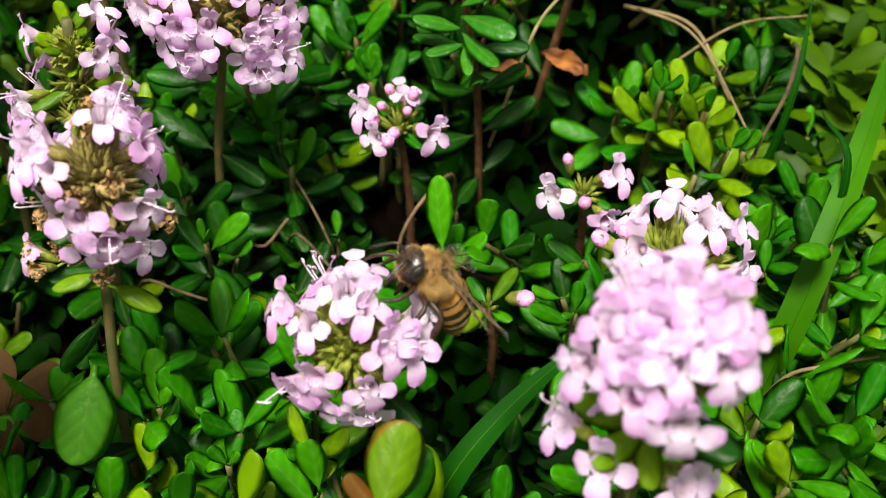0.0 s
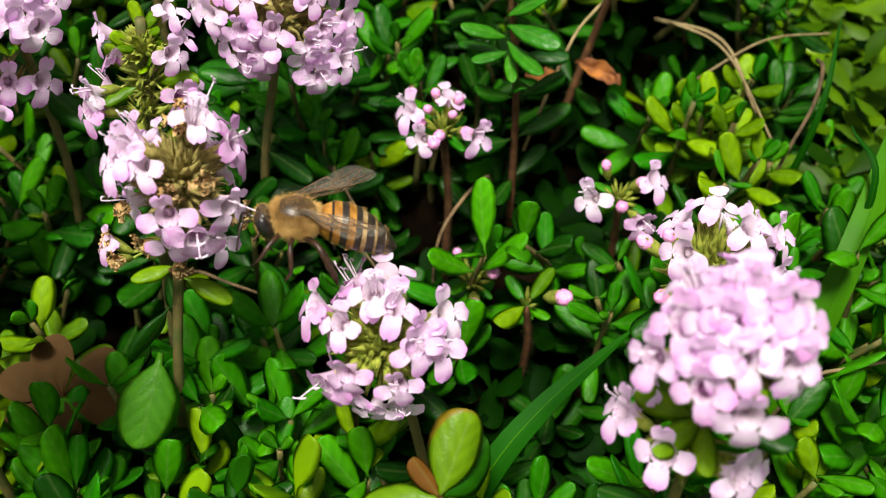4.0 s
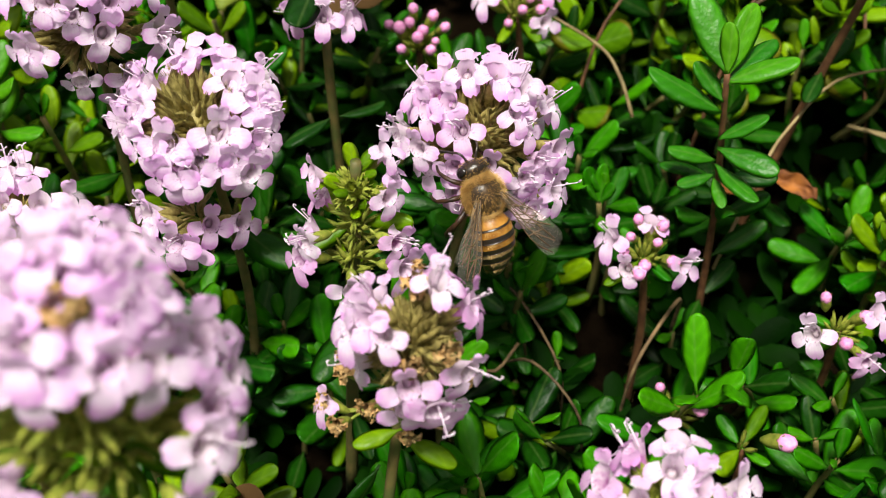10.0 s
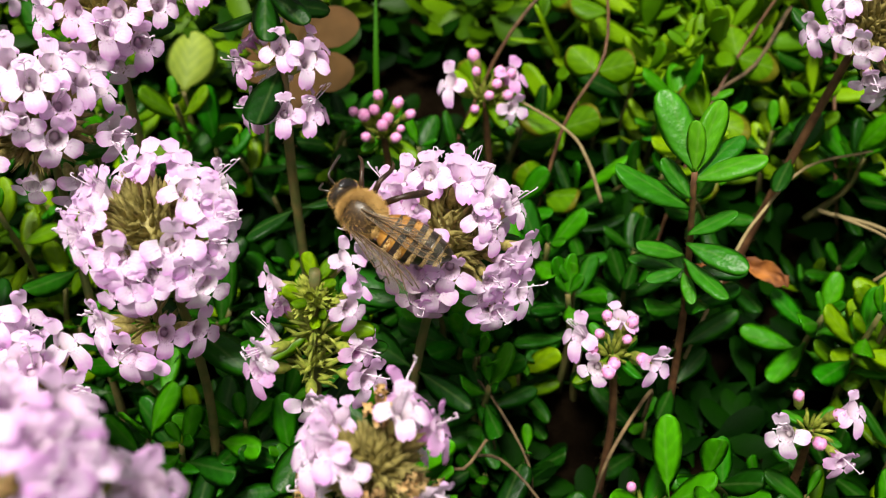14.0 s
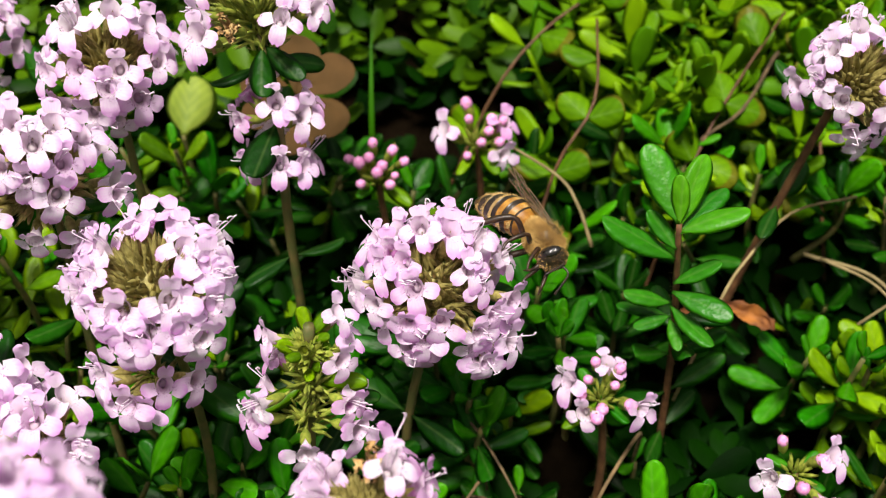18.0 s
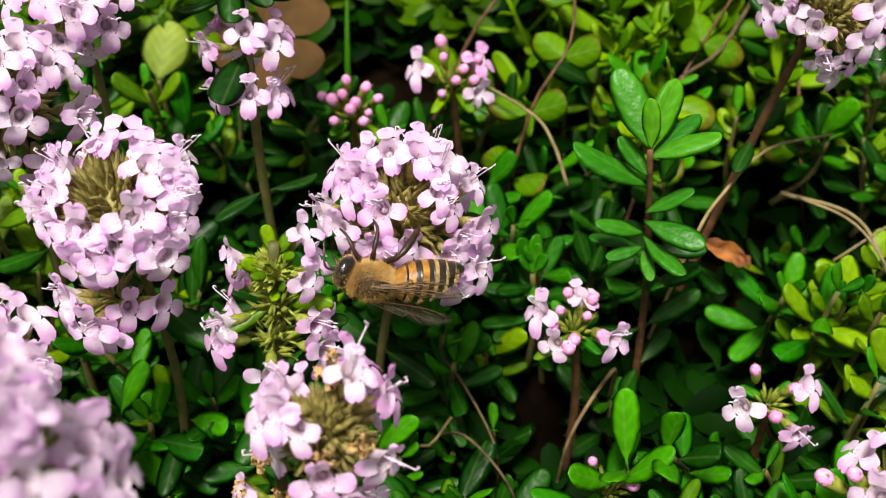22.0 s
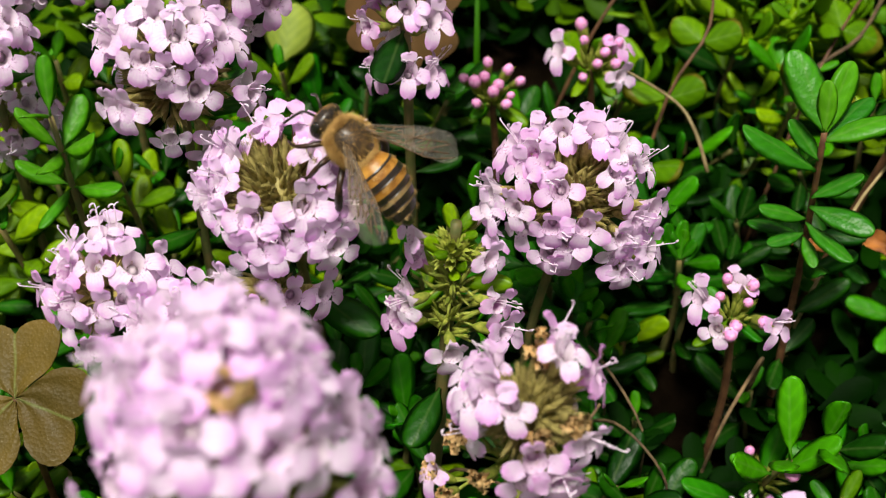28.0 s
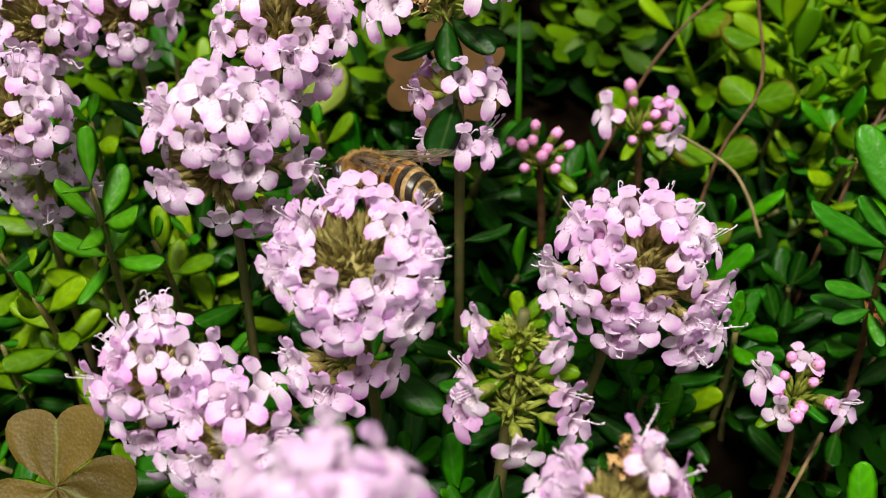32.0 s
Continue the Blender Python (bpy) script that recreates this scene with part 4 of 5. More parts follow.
# ---- leafy shoots ----
def shoot(base, tip, label, pools, seed, pairs=5, lift=0.34, start=0.25, spread=1.3, name="thyme_shoot", category="plant", group=""):
    """An upright leafy shoot: pairs of leaves that cross, a tuft at the tip."""
    r = random.Random(seed)
    base, tip = Vector(base), Vector(tip)
    ob = thing(name, base, label, category, group)
    t = tip - base
    side = Vector((r.uniform(-1, 1), r.uniform(-1, 1), 0)) * t.length * 0.12
    pts = curve_points([(0, 0, 0), t * 0.5 + side, t], 10)
    part("stem", mesh("stem", *tube_data(pts, [0.0005 - 0.00002 * i for i in range(11)], 6), STEM_RED if r.random() < 0.5 and spread < 1.2 else STEM), ob)
    turn = r.uniform(0, 360)
    for k in range(pairs):
        f = start + (1 - start) * (k + 1) / pairs
        p = pts[min(10, int(f * 10))]
        raised = lift + spread * (k / max(1, pairs - 1)) ** 2
        for s in (0, 180):
            a = radians(turn + k * 90 + s + r.uniform(-14, 14))
            pool = pools[1] if k == pairs - 1 else pools[0]
            place_leaf(ob, p, (math.cos(a), math.sin(a), raised * r.uniform(0.7, 1.2)), (0, 0, 1), r, pool)
    return ob


def fleshy_shoot():
    """An upright shoot with a tuft of plump leaves: each row is a turn in its plane, a lean forward, a drop along the stem and a length."""
    r = random.Random(41)
    base = Vector((0.0045, 0.0770, 0))
    ob = thing("leafy_shoot", base, "upright bright green thyme shoot with fleshy leaves", "plant")
    top = Vector((0.0012, 0.0850, 0.0422)) - base
    pts = stem(ob, [(0, 0, 0), top * 0.5 + Vector((0.001, 0.002, 0)), top], 0.0005, 0.0003, STEM_RED)
    right, rise, fore = Vector((1, 0, 0)), Vector((0, 0.81, 0.58)), Vector((0, -0.58, 0.81))
    rows = ((108, 0.05, 0.0, 9.0), (72, 0.05, 0.2, 8.0), (92, 0.40, 0.0, 5.4), (48, -0.10, 1.0, 7.2), (26, 0.25, 1.0, 7.6), (152, 0.15, 4.6, 9.2), (126, 0.05, 3.4, 5.2),
            (27, 0.40, 8.2, 5.8), (-18, 0.55, 9.4, 7.2), (-50, 0.60, 11.5, 6.8), (168, 0.35, 11.0, 5.8), (200, 0.30, 13.0, 4.6), (-84, 0.80, 13.5, 4.2))
    for k, (turn, lean, drop, length) in enumerate(rows):
        a, L = radians(turn), length * 0.00094
        flat = right * math.cos(a) + rise * math.sin(a)
        d = flat + fore * lean + Vector((r.uniform(-0.06, 0.06), r.uniform(-0.06, 0.06), 0))
        face = fore * 0.75 + rise * 0.55 - flat * 0.25 + right * r.uniform(-0.45, 0.45)
        me = mesh("leaf", *leaf_data(L, L * r.uniform(0.35, 0.42), r.uniform(0.30, 0.6), r.uniform(-0.06, 0.14), 14, 6, 0.60, k, 0.03), LEAF_FRESH if k in (1, 2, 4) else LEAF_FLESHY)
        part("leaf", me, ob, along(top - (top.normalized() * drop * 0.001), d, face))
    for k in (3, 5, 7, 8, 9):
        for q in (0, 180):
            b = radians(k * 80 + q)
            place_leaf(ob, pts[k], (math.cos(b), math.sin(b) * 0.8 - 0.1, 0.4), (0, -0.3, 1), r, LONG if k > 6 else LEAVES)


fleshy_shoot()
shoot((-0.0740, 0.0850, 0), (-0.0748, 0.0882, 0.0385), "pale young thyme shoot with a tuft of leaves", (YOUNG, YOUNG), 42, 5, name="leafy_shoot", start=0.80, spread=1.6)
shoot((0.0020, 0.0600, 0), (0.0000, 0.0615, 0.0200), "thyme shoot with long upright leaves", (BIG_BRIGHT, BIG_BRIGHT), 43, 4, name="leafy_shoot")
shoot((0.0250, 0.0800, 0), (0.0245, 0.0815, 0.0230), "yellow-green thyme shoot in a dense tuft", (BRIGHT + OLIVE, SMALL), 44, 6, name="leafy_shoot")
shoot((0.0300, 0.0720, 0), (0.0305, 0.0725, 0.0240), "yellow-green thyme shoot in a dense tuft", (OLIVE, SMALL), 45, 6, name="leafy_shoot")
shoot((0.0370, 0.0560, 0), (0.0375, 0.0580, 0.0280), "thyme shoot with broad glossy leaves", (BRIGHT + BIG, BRIGHT), 46, 4, name="leafy_shoot")
for k, (x, y, h) in enumerate(((-0.0292, 0.0483, 0.019), (-0.0196, 0.0422, 0.019), (-0.0380, 0.0450, 0.020), (-0.0425, 0.0395, 0.021), (-0.0395, 0.0345, 0.019), (-0.0116, 0.0365, 0.018), (0.0382, 0.0640, 0.021), (0.0410, 0.0512, 0.022), (0.0378, 0.0410, 0.024), (0.0319, 0.0367, 0.021), (0.0225, 0.0412, 0.019))):
    shoot((x, y - 0.001, 0), (x, y, h), "thyme shoot with a rosette of plump bright leaves", (BRIGHT + BIG_BRIGHT, BRIGHT), 60 + k, 4, name="leafy_shoot", start=0.55)
shoot((-0.0280, 0.0420, 0), (-0.0285, 0.0430, 0.0200), "bushy thyme shoot with fresh leaves", (LEAVES, BRIGHT), 47, 5, name="leafy_shoot")


def rosettes():
    """Leafy shoots whose tips open as rosettes: long blunt leaves round a small bright heart."""
    deep = ((-0.0300, 0.0720), (-0.0262, 0.0655), (-0.0315, 0.0800), (-0.0225, 0.0860), (-0.0110, 0.0940), (-0.0180, 0.0790), (-0.0290, 0.0520), (-0.0110, 0.0930), (-0.0080, 0.0860), (-0.0170, 0.0760), (-0.0200, 0.0820), (-0.0240, 0.0520), (-0.0390, 0.0670), (-0.0440, 0.0710), (-0.0460, 0.0700), (-0.0500, 0.0680), (-0.0070, 0.0880))
    fresh = ((-0.0280, 0.0450), (-0.0220, 0.0450), (-0.0200, 0.0390), (0.0360, 0.0650), (0.0400, 0.0720), (0.0210, 0.0860), (0.0130, 0.0550))
    olive = ((-0.0512, 0.0485), (-0.0470, 0.0515), (-0.0518, 0.0400), (-0.0560, 0.0455), (-0.0475, 0.0395), (0.0280, 0.0830), (0.0340, 0.0760), (0.0330, 0.0890), (0.0280, 0.0850), (0.0270, 0.0820), (0.0290, 0.0800), (-0.0900, 0.1060), (-0.0810, 0.1050), (-0.0860, 0.0980), (-0.0880, 0.0890), (-0.0830, 0.0830), (-0.0780, 0.0900), (-0.0710, 0.0910), (-0.0560, 0.1120))
    for spots, pool, heart, height, label in ((deep, LONG, LONG_BRIGHT, 0.017, "thyme shoot with a rosette of long deep green leaves"), (fresh, LONG_BRIGHT, BRIGHT, 0.018, "thyme shoot with a rosette of bright green leaves"), (olive, LONG_OLIVE, OLIVE, 0.019, "thyme shoot with a rosette of yellow-green leaves")):
        for k, (x, y) in enumerate(spots):
            r = random.Random(int(x * 1e5) + int(y * 1e4))
            base = Vector((x, y - 0.002, 0))
            ob = thing("leafy_shoot", base, label, "plant", "leafy shoots")
            tip = Vector((r.uniform(-0.001, 0.001), 0.002, height * r.uniform(0.85, 1.15) + (0.008 if x < -0.07 else 0.0)))
            pts = curve_points([(0, 0, 0), tip * 0.5 + Vector((r.uniform(-0.001, 0.001), 0.001, 0)), tip], 8)
            part("stem", mesh("stem", *tube_data(pts, [0.00048 - 0.00002 * i for i in range(9)], 6), STEM), ob)
            turn = r.uniform(0, 360)
            for tier, (count, rise, leaves) in enumerate(((2, 0.10, pool), (2, 0.28, pool), (2, 0.62, pool), (2, 1.3, heart), (2, 2.6, SMALL))):
                for q in range(count):
                    a = radians(turn + tier * 90 + q * 180 + r.uniform(-16, 16))
                    place_leaf(ob, pts[min(8, 4 + tier)], (math.cos(a), math.sin(a), rise * r.uniform(0.7, 1.3)), (0, -0.25, 1), r, leaves)


rosettes()


# ---- other plants ----
def clover(centre, base, label, mat, radius, turn, seed, tilt=(0, 0)):
    """Three heart-shaped leaflets on one stalk."""
    r = random.Random(seed)
    base, centre = Vector(base), Vector(centre)
    ob = thing("clover_leaf", base, label, "plant", "clover leaves")
    t = centre - base
    stem(ob, [(0, 0, 0), t * 0.6, t], 0.0004, 0.0003, STEM_RED)
    for k in range(3):
        verts, faces, nu, nv = [], [], 9, 22
        for i in range(nu + 1):
            for j in range(nv + 1):
                a = radians(-56 + 112 * j / nv)
                q = abs(a) / radians(56)
                edge = radius * (0.76 + 0.24 * math.sin(math.pi / 2 * min(1.0, q / 0.56)) ** 0.75 if q < 0.56 else 1.0 - 0.42 * ((q - 0.56) / 0.44) ** 2)
                d = edge * i / nu
                verts.append(Vector((d * math.cos(a), d * math.sin(a), 0.10 * abs(d * math.sin(a)) - 5 * d * d + 0.00012 * math.sin(9 * a + i))))
        for i in range(nu):
            for j in range(nv):
                q = i * (nv + 1) + j
                faces.append((q, q + nv + 1, q + nv + 2, q + 1))
        o = len(verts)
        verts += [v - Vector((0, 0, 0.00015)) for v in verts]
        faces += [tuple(i + o for i in f[::-1]) for f in faces]
        part("leaflet", mesh("leaflet", verts, faces, mat), ob, Matrix.Translation(t) @ pose(0, 0, 0, tilt[0], tilt[1], 0) @ pose(0, 0, 0, r.uniform(-9, 9), r.uniform(-12, 6), turn + 120 * k + r.uniform(-7, 7)) @ Matrix.Scale(r.uniform(0.90, 1.04), 4))


clover((-0.0743, 0.0611, 0.0295), (-0.0760, 0.0580, 0), "bronze three-lobed clover leaf with pale specks", BRONZE, 0.0077, 98, 51, (24, -6))
clover((-0.0412, 0.1203, 0.0225), (-0.0405, 0.1180, 0), "dull brown clover leaf in the shade", BROWN_CLOVER, 0.0088, 60, 52, (15, 0))
clover((-0.0430, 0.0448, 0.0178), (-0.0420, 0.0430, 0), "brown clover leaf low among the thyme", BROWN_CLOVER, 0.0068, 15, 53, (12, 0))

ROUND_LEAVES = [mesh("leaf", *leaf_data(0.0054 * (0.94 + 0.05 * k), 0.0047 * (0.94 + 0.05 * k), 0.12, 0.05 * k, 10, 6, 0.5, k, 0.06), ROUND) for k in range(4)]


def round_leaf_runner(ctrl, label, seed, step=0.0072, up=0.004):
    """A thin red runner with pairs of round leaves."""
    r = random.Random(seed)
    base = Vector(ctrl[0])
    ob = thing("creeping_runner", base, label, "plant", "creeping runners")
    pts = stem(ob, [Vector(c) - base for c in ctrl], 0.00026, 0.00018, STEM_RED, 12, "runner")
    gone, prev, k = 0.0, pts[0], 0
    for i, p in enumerate(pts[1:]):
        gone += (p - prev).length
        if gone > step:
            gone, k = 0.0, k + 1
            d = (p - prev).normalized()
            s = d.cross(Vector((0, 0, 1))).normalized()
            for q in (-1, 1):
                if r.random() < 0.75:
                    place_leaf(ob, p, s * q + d * r.uniform(0.0, 0.9) + Vector((0, 0, r.uniform(-0.2, 0.9))), (r.uniform(-0.6, 0.6), r.uniform(-0.8, 0.2), 1), r, ROUND_LEAVES)
        prev = p


round_leaf_runner([(-0.012, 0.100, 0.004), (-0.008, 0.110, 0.020), (-0.003, 0.117, 0.026), (-0.002, 0.130, 0.028)], "creeping runner with round yellow-green leaves", 61)
round_leaf_runner([(0.004, 0.100, 0.004), (0.010, 0.112, 0.020), (0.016, 0.122, 0.024), (0.024, 0.134, 0.026)], "creeping runner with round yellow-green leaves", 62)
round_leaf_runner([(-0.022, 0.118, 0.004), (-0.014, 0.127, 0.020), (-0.004, 0.136, 0.025), (0.008, 0.142, 0.026)], "creeping runner with round yellow-green leaves", 63)
round_leaf_runner([(0.030, 0.105, 0.004), (0.028, 0.118, 0.018), (0.030, 0.132, 0.022)], "creeping runner with round yellow-green leaves", 64)


def oval_leaf_runner():
    """An upright runner that ends in three oval leaves with reddish rims."""
    base, node_at = Vector((-0.0045, 0.0262, 0)), Vector((-0.0049, 0.0280, 0.0370))
    ob = thing("creeping_runner", base, "upright runner with three oval red-rimmed leaves", "plant", "creeping runners")
    t = node_at - base
    stem(ob, [(0, 0, 0), t * 0.5 + Vector((0.0008, -0.0006, 0)), t], 0.00034, 0.00024, STEM_RED, 12, "runner")
    for out, face, L, ratio, mat, label in (((0.34, 0.80, 0.50), (0.1, -0.62, 0.78), 0.0074, 0.62, ROUND_BIG, "oval green leaf with a reddish rim"), ((-0.92, -0.10, -0.18), (0.1, -0.45, 0.88), 0.0068, 0.50, ROUND_BIG, "oval yellow-green leaf"),
                                            ((-0.55, 0.60, 0.55), (0.5, -0.6, 0.6), 0.0040, 0.46, RUSTY, "small rust-brown leaf"), ((0.70, 0.95, -0.20), (0.0, -0.5, 0.85), 0.0072, 0.70, LEAF, "round dark green leaf behind")):
        part("leaf", mesh("leaf", *leaf_data(L, L * ratio, 0.12, 0.06, 14, 8, 0.62, 5, 0.06), mat), ob, along(t, out, face), label)


oval_leaf_runner()


def blade(ctrl, width, label, mat, name="grass_blade"):
    """A grass blade: a channelled strip, tapered to the tip."""
    base = Vector(ctrl[0])
    ob = thing(name, base, label, "grass", "grass blades")
    n = 16
    pts = curve_points([Vector(c) - base for c in ctrl], n)
    verts, faces = [], []
    for i, p in enumerate(pts):
        d = (pts[min(i + 1, n)] - pts[max(i - 1, 0)]).normalized()
        s = d.cross(Vector((0, -0.4, 1))).normalized()
        w = width / 2 * (1 - (i / n) ** 3 * 0.9)
        for v in (-1, -0.5, 0, 0.5, 1):
            verts.append(p + s * (v * w) + d.cross(s) * (-0.25 * w * (1 - abs(v))))
    for i in range(n):
        for j in range(4):
            q = i * 5 + j
            faces.append((q, q + 5, q + 6, q + 1))
    o = len(verts)
    verts += [v - Vector((0, 0, 0.00015)) for v in verts]
    faces += [tuple(i + o for i in f[::-1]) for f in faces]
    part("blade", mesh("blade", verts, faces, mat), ob)
    rib = [p + (pts[min(i + 1, n)] - pts[max(i - 1, 0)]).normalized().cross((pts[min(i + 1, n)] - pts[max(i - 1, 0)]).normalized().cross(Vector((0, -0.4, 1))).normalized()) * (-0.125 * width * (1 - (i / n) ** 3 * 0.9)) for i, p in enumerate(pts)]
    part("midrib", mesh("midrib", *tube_data(rib, [width * 0.045 * (1.05 - i / n) for i in range(n + 1)], 5), GRASS), ob)


blade([(0.0300, 0.0440, 0.004), (0.0355, 0.0545, 0.024), (0.0424, 0.0690, 0.030), (0.0500, 0.0860, 0.031)], 0.0034, "broad light green grass blade", GRASS)
blade([(-0.0050, 0.0300, 0.004), (0.0000, 0.0375, 0.016), (0.0060, 0.0440, 0.020), (0.0150, 0.0520, 0.021)], 0.0030, "broad green grass blade, coloured dark for shade", GRASS_SHADED)
blade([(0.0337, 0.0712, 0.004), (0.0370, 0.0764, 0.026), (0.0398, 0.0868, 0.032)], 0.0009, "thin curved grass blade", GRASS_SHADED)
blade([(0.0352, 0.0530, 0.004), (0.0394, 0.0635, 0.030), (0.0376, 0.0705, 0.033)], 0.0009, "thin curved grass blade", GRASS_SHADED)
blade([(-0.0315, 0.1130, 0.004), (-0.0317, 0.1200, 0.018), (-0.0319, 0.1300, 0.026)], 0.0008, "thin upright grass blade", GRASS)


def straw(ctrl, radius, label, mat, name="dry_stalk"):
    base = Vector(ctrl[0])
    ob = thing(name, base, label, "twig", "dry stalks")
    stem(ob, [Vector(c) - base for c in ctrl], radius * 0.62, radius * 0.42, mat, 16, "stalk")


straw([(-0.0036, 0.1000, 0.0180), (-0.0054, 0.1040, 0.0212), (-0.0080, 0.1077, 0.0225), (-0.0160, 0.1128, 0.024)], 0.00040, "pale dry grass stalk bent over the leaves", STRAW)
straw([(0.0055, 0.0820, 0.012), (0.0100, 0.0895, 0.022), (0.0130, 0.0935, 0.0245), (0.0193, 0.1002, 0.0250), (0.0280, 0.1036, 0.0240)], 0.00036, "long pale dry stalk arching over the leaves", STRAW)
straw([(0.0240, 0.0980, 0.019), (0.0300, 0.0910, 0.021), (0.0362, 0.0790, 0.016)], 0.00032, "pale dry forked stalk", STRAW)
straw([(0.0265, 0.0885, 0.019), (0.0348, 0.0928, 0.0215), (0.0445, 0.0967, 0.019)], 0.00030, "pale dry forked stalk", STRAW)
straw([(-0.0360, 0.0640, 0.004), (-0.0331, 0.0627, 0.013), (-0.0285, 0.0605, 0.0145), (-0.0225, 0.0585, 0.013), (-0.0205, 0.0578, 0.003)], 0.00034, "brown dry stalk low in the mat", TWIG)
straw([(-0.0250, 0.0695, 0.003), (-0.0235, 0.0691, 0.011), (-0.0201, 0.0676, 0.0125), (-0.0172, 0.0712, 0.013), (-0.0160, 0.0730, 0.003)], 0.00038, "crooked dry stalk low in the mat", TWIG)
straw([(0.0310, 0.0468, 0.003), (0.0330, 0.0473, 0.0195), (0.0370, 0.0481, 0.0215), (0.0430, 0.0497, 0.0205)], 0.00040, "thin pale dry stalk", STRAW)
straw([(0.0225, 0.0993, 0.018), (0.0297, 0.0930, 0.021), (0.0338, 0.0850, 0.017)], 0.00045, "thin dry grass stalk", STRAW)
straw([(-0.0235, 0.0838, 0.003), (-0.0200, 0.0800, 0.0115), (-0.0171, 0.0760, 0.0135), (-0.0130, 0.0685, 0.012), (-0.0120, 0.0670, 0.002)], 0.00032, "thin dry stalk in the shade of the leaves", TWIG)
straw([(-0.0195, 0.0735, 0.003), (-0.0160, 0.0677, 0.0145), (-0.0112, 0.0622, 0.0130), (-0.0100, 0.0605, 0.002)], 0.00032, "thin dry stalk in the shade of the leaves", TWIG)
straw([(0.0250, 0.1330, 0.006), (0.0238, 0.1313, 0.021), (0.0166, 0.1186, 0.023), (0.0100, 0.1140, 0.020), (0.0080, 0.1120, 0.003)], 0.00050, "brown creeping woody stem", TWIG)
straw([(0.0425, 0.0930, 0.018), (0.0408, 0.0875, 0.0225), (0.0386, 0.0816, 0.0225), (0.0355, 0.0768, 0.019), (0.0340, 0.0740, 0.010)], 0.00045, "brown woody stem of the mat", TWIG)
straw([(0.0016, 0.0782, 0.003), (0.0008, 0.0768, 0.0135), (-0.0045, 0.0686, 0.0140), (-0.0055, 0.0665, 0.002)], 0.00042, "brown woody stem of the mat", TWIG)


def yellow_leaf():
    base, middle_at = Vector((-0.0574, 0.1200, 0)), Vector((-0.0576, 0.1252, 0.0150))
    ob = thing("yellow_leaf", base, "pale yellowing round leaf on a thin stalk", "leaf")
    foot = middle_at - Vector((0.1, 0.80, 0.45)) * 0.0043 - base
    stem(ob, [(0, 0, 0), foot * 0.6, foot], 0.0004, 0.0003, STEM)
    part("leaf", mesh("leaf", *leaf_data(0.0086, 0.0070, 0.20, 0.03, 14, 8, 0.58, 3, 0.06), LEAF_YELLOW), ob, along(foot, (0.1, 0.80, 0.45), (0, -0.5, 0.85)))


yellow_leaf()


def dead_leaf(pos, turn, label, seed, L=0.0078):
    """A crumpled leaf, rolled along its length."""
    r = random.Random(seed)
    ob = thing("withered_leaf", pos, label, "leaf", "withered leaves")
    verts, faces = leaf_data(L, L * 0.42, 1.1, 0.25, 14, 8, 0.6, seed)
    verts = [v + Vector((0, 0.0007 * noise.noise(v * 900 + Vector((seed, 0, 0))), 0.0009 * noise.noise(v * 700 + Vector((0, seed, 0))))) for v in verts]
    part("blade", mesh("blade", verts, faces, DEAD), ob, pose(0, 0, 0.0, 24, -14, turn))


dead_leaf((0.0120, 0.0925, 0.0170), -38, "orange-brown withered leaf curled on the mat", 71, 0.0064)
dead_leaf((0.0060, 0.0935, 0.0130), -10, "small orange-brown withered leaf", 72, 0.0050)
dead_leaf((-0.0060, 0.0330, 0.0200), 70, "small red-brown withered leaf", 73, 0.0050)


# ---- the mat of thyme ----
def sprig_variants():
    out = []
    for k in range(14):
        r = random.Random(300 + k)
        h = r.uniform(0.0115, 0.0175)
        pools = ((LEAVES, LEAVES + SMALL), (LEAVES, SMALL), (LEAVES + BRIGHT, BRIGHT), (OLIVE + LEAVES, SMALL))[k % 4] if k < 12 else ((BRIGHT + BIG_BRIGHT, BRIGHT), (OLIVE, OLIVE + SMALL))[k - 12]
        tip = (r.uniform(-0.003, 0.003), r.uniform(-0.003, 0.003), h)
        label = ("low thyme sprig with dark glossy leaves", "low thyme sprig with dark leaves and a pale tip", "thyme sprig with fresh bright green leaves", "thyme sprig with olive green leaves")[k % 4 if k < 12 else k - 10]
        out.append(shoot((0, 0, 0), tip, label, pools, 300 + k, r.choice((4, 4, 5)), name="thyme_sprig", group="thyme sprigs of the mat"))
    return out


def mat_spots(x0, x1, y0, y1, step, seed):
    r = random.Random(seed)
    y = y0
    row = 0
    while y < y1:
        x = x0 + (step / 2 if row % 2 else 0)
        while x < x1:
            yield x + r.uniform(-0.4, 0.4) * step, y + r.uniform(-0.4, 0.4) * step, r
            x += step
        y += step * 0.87
        row += 1


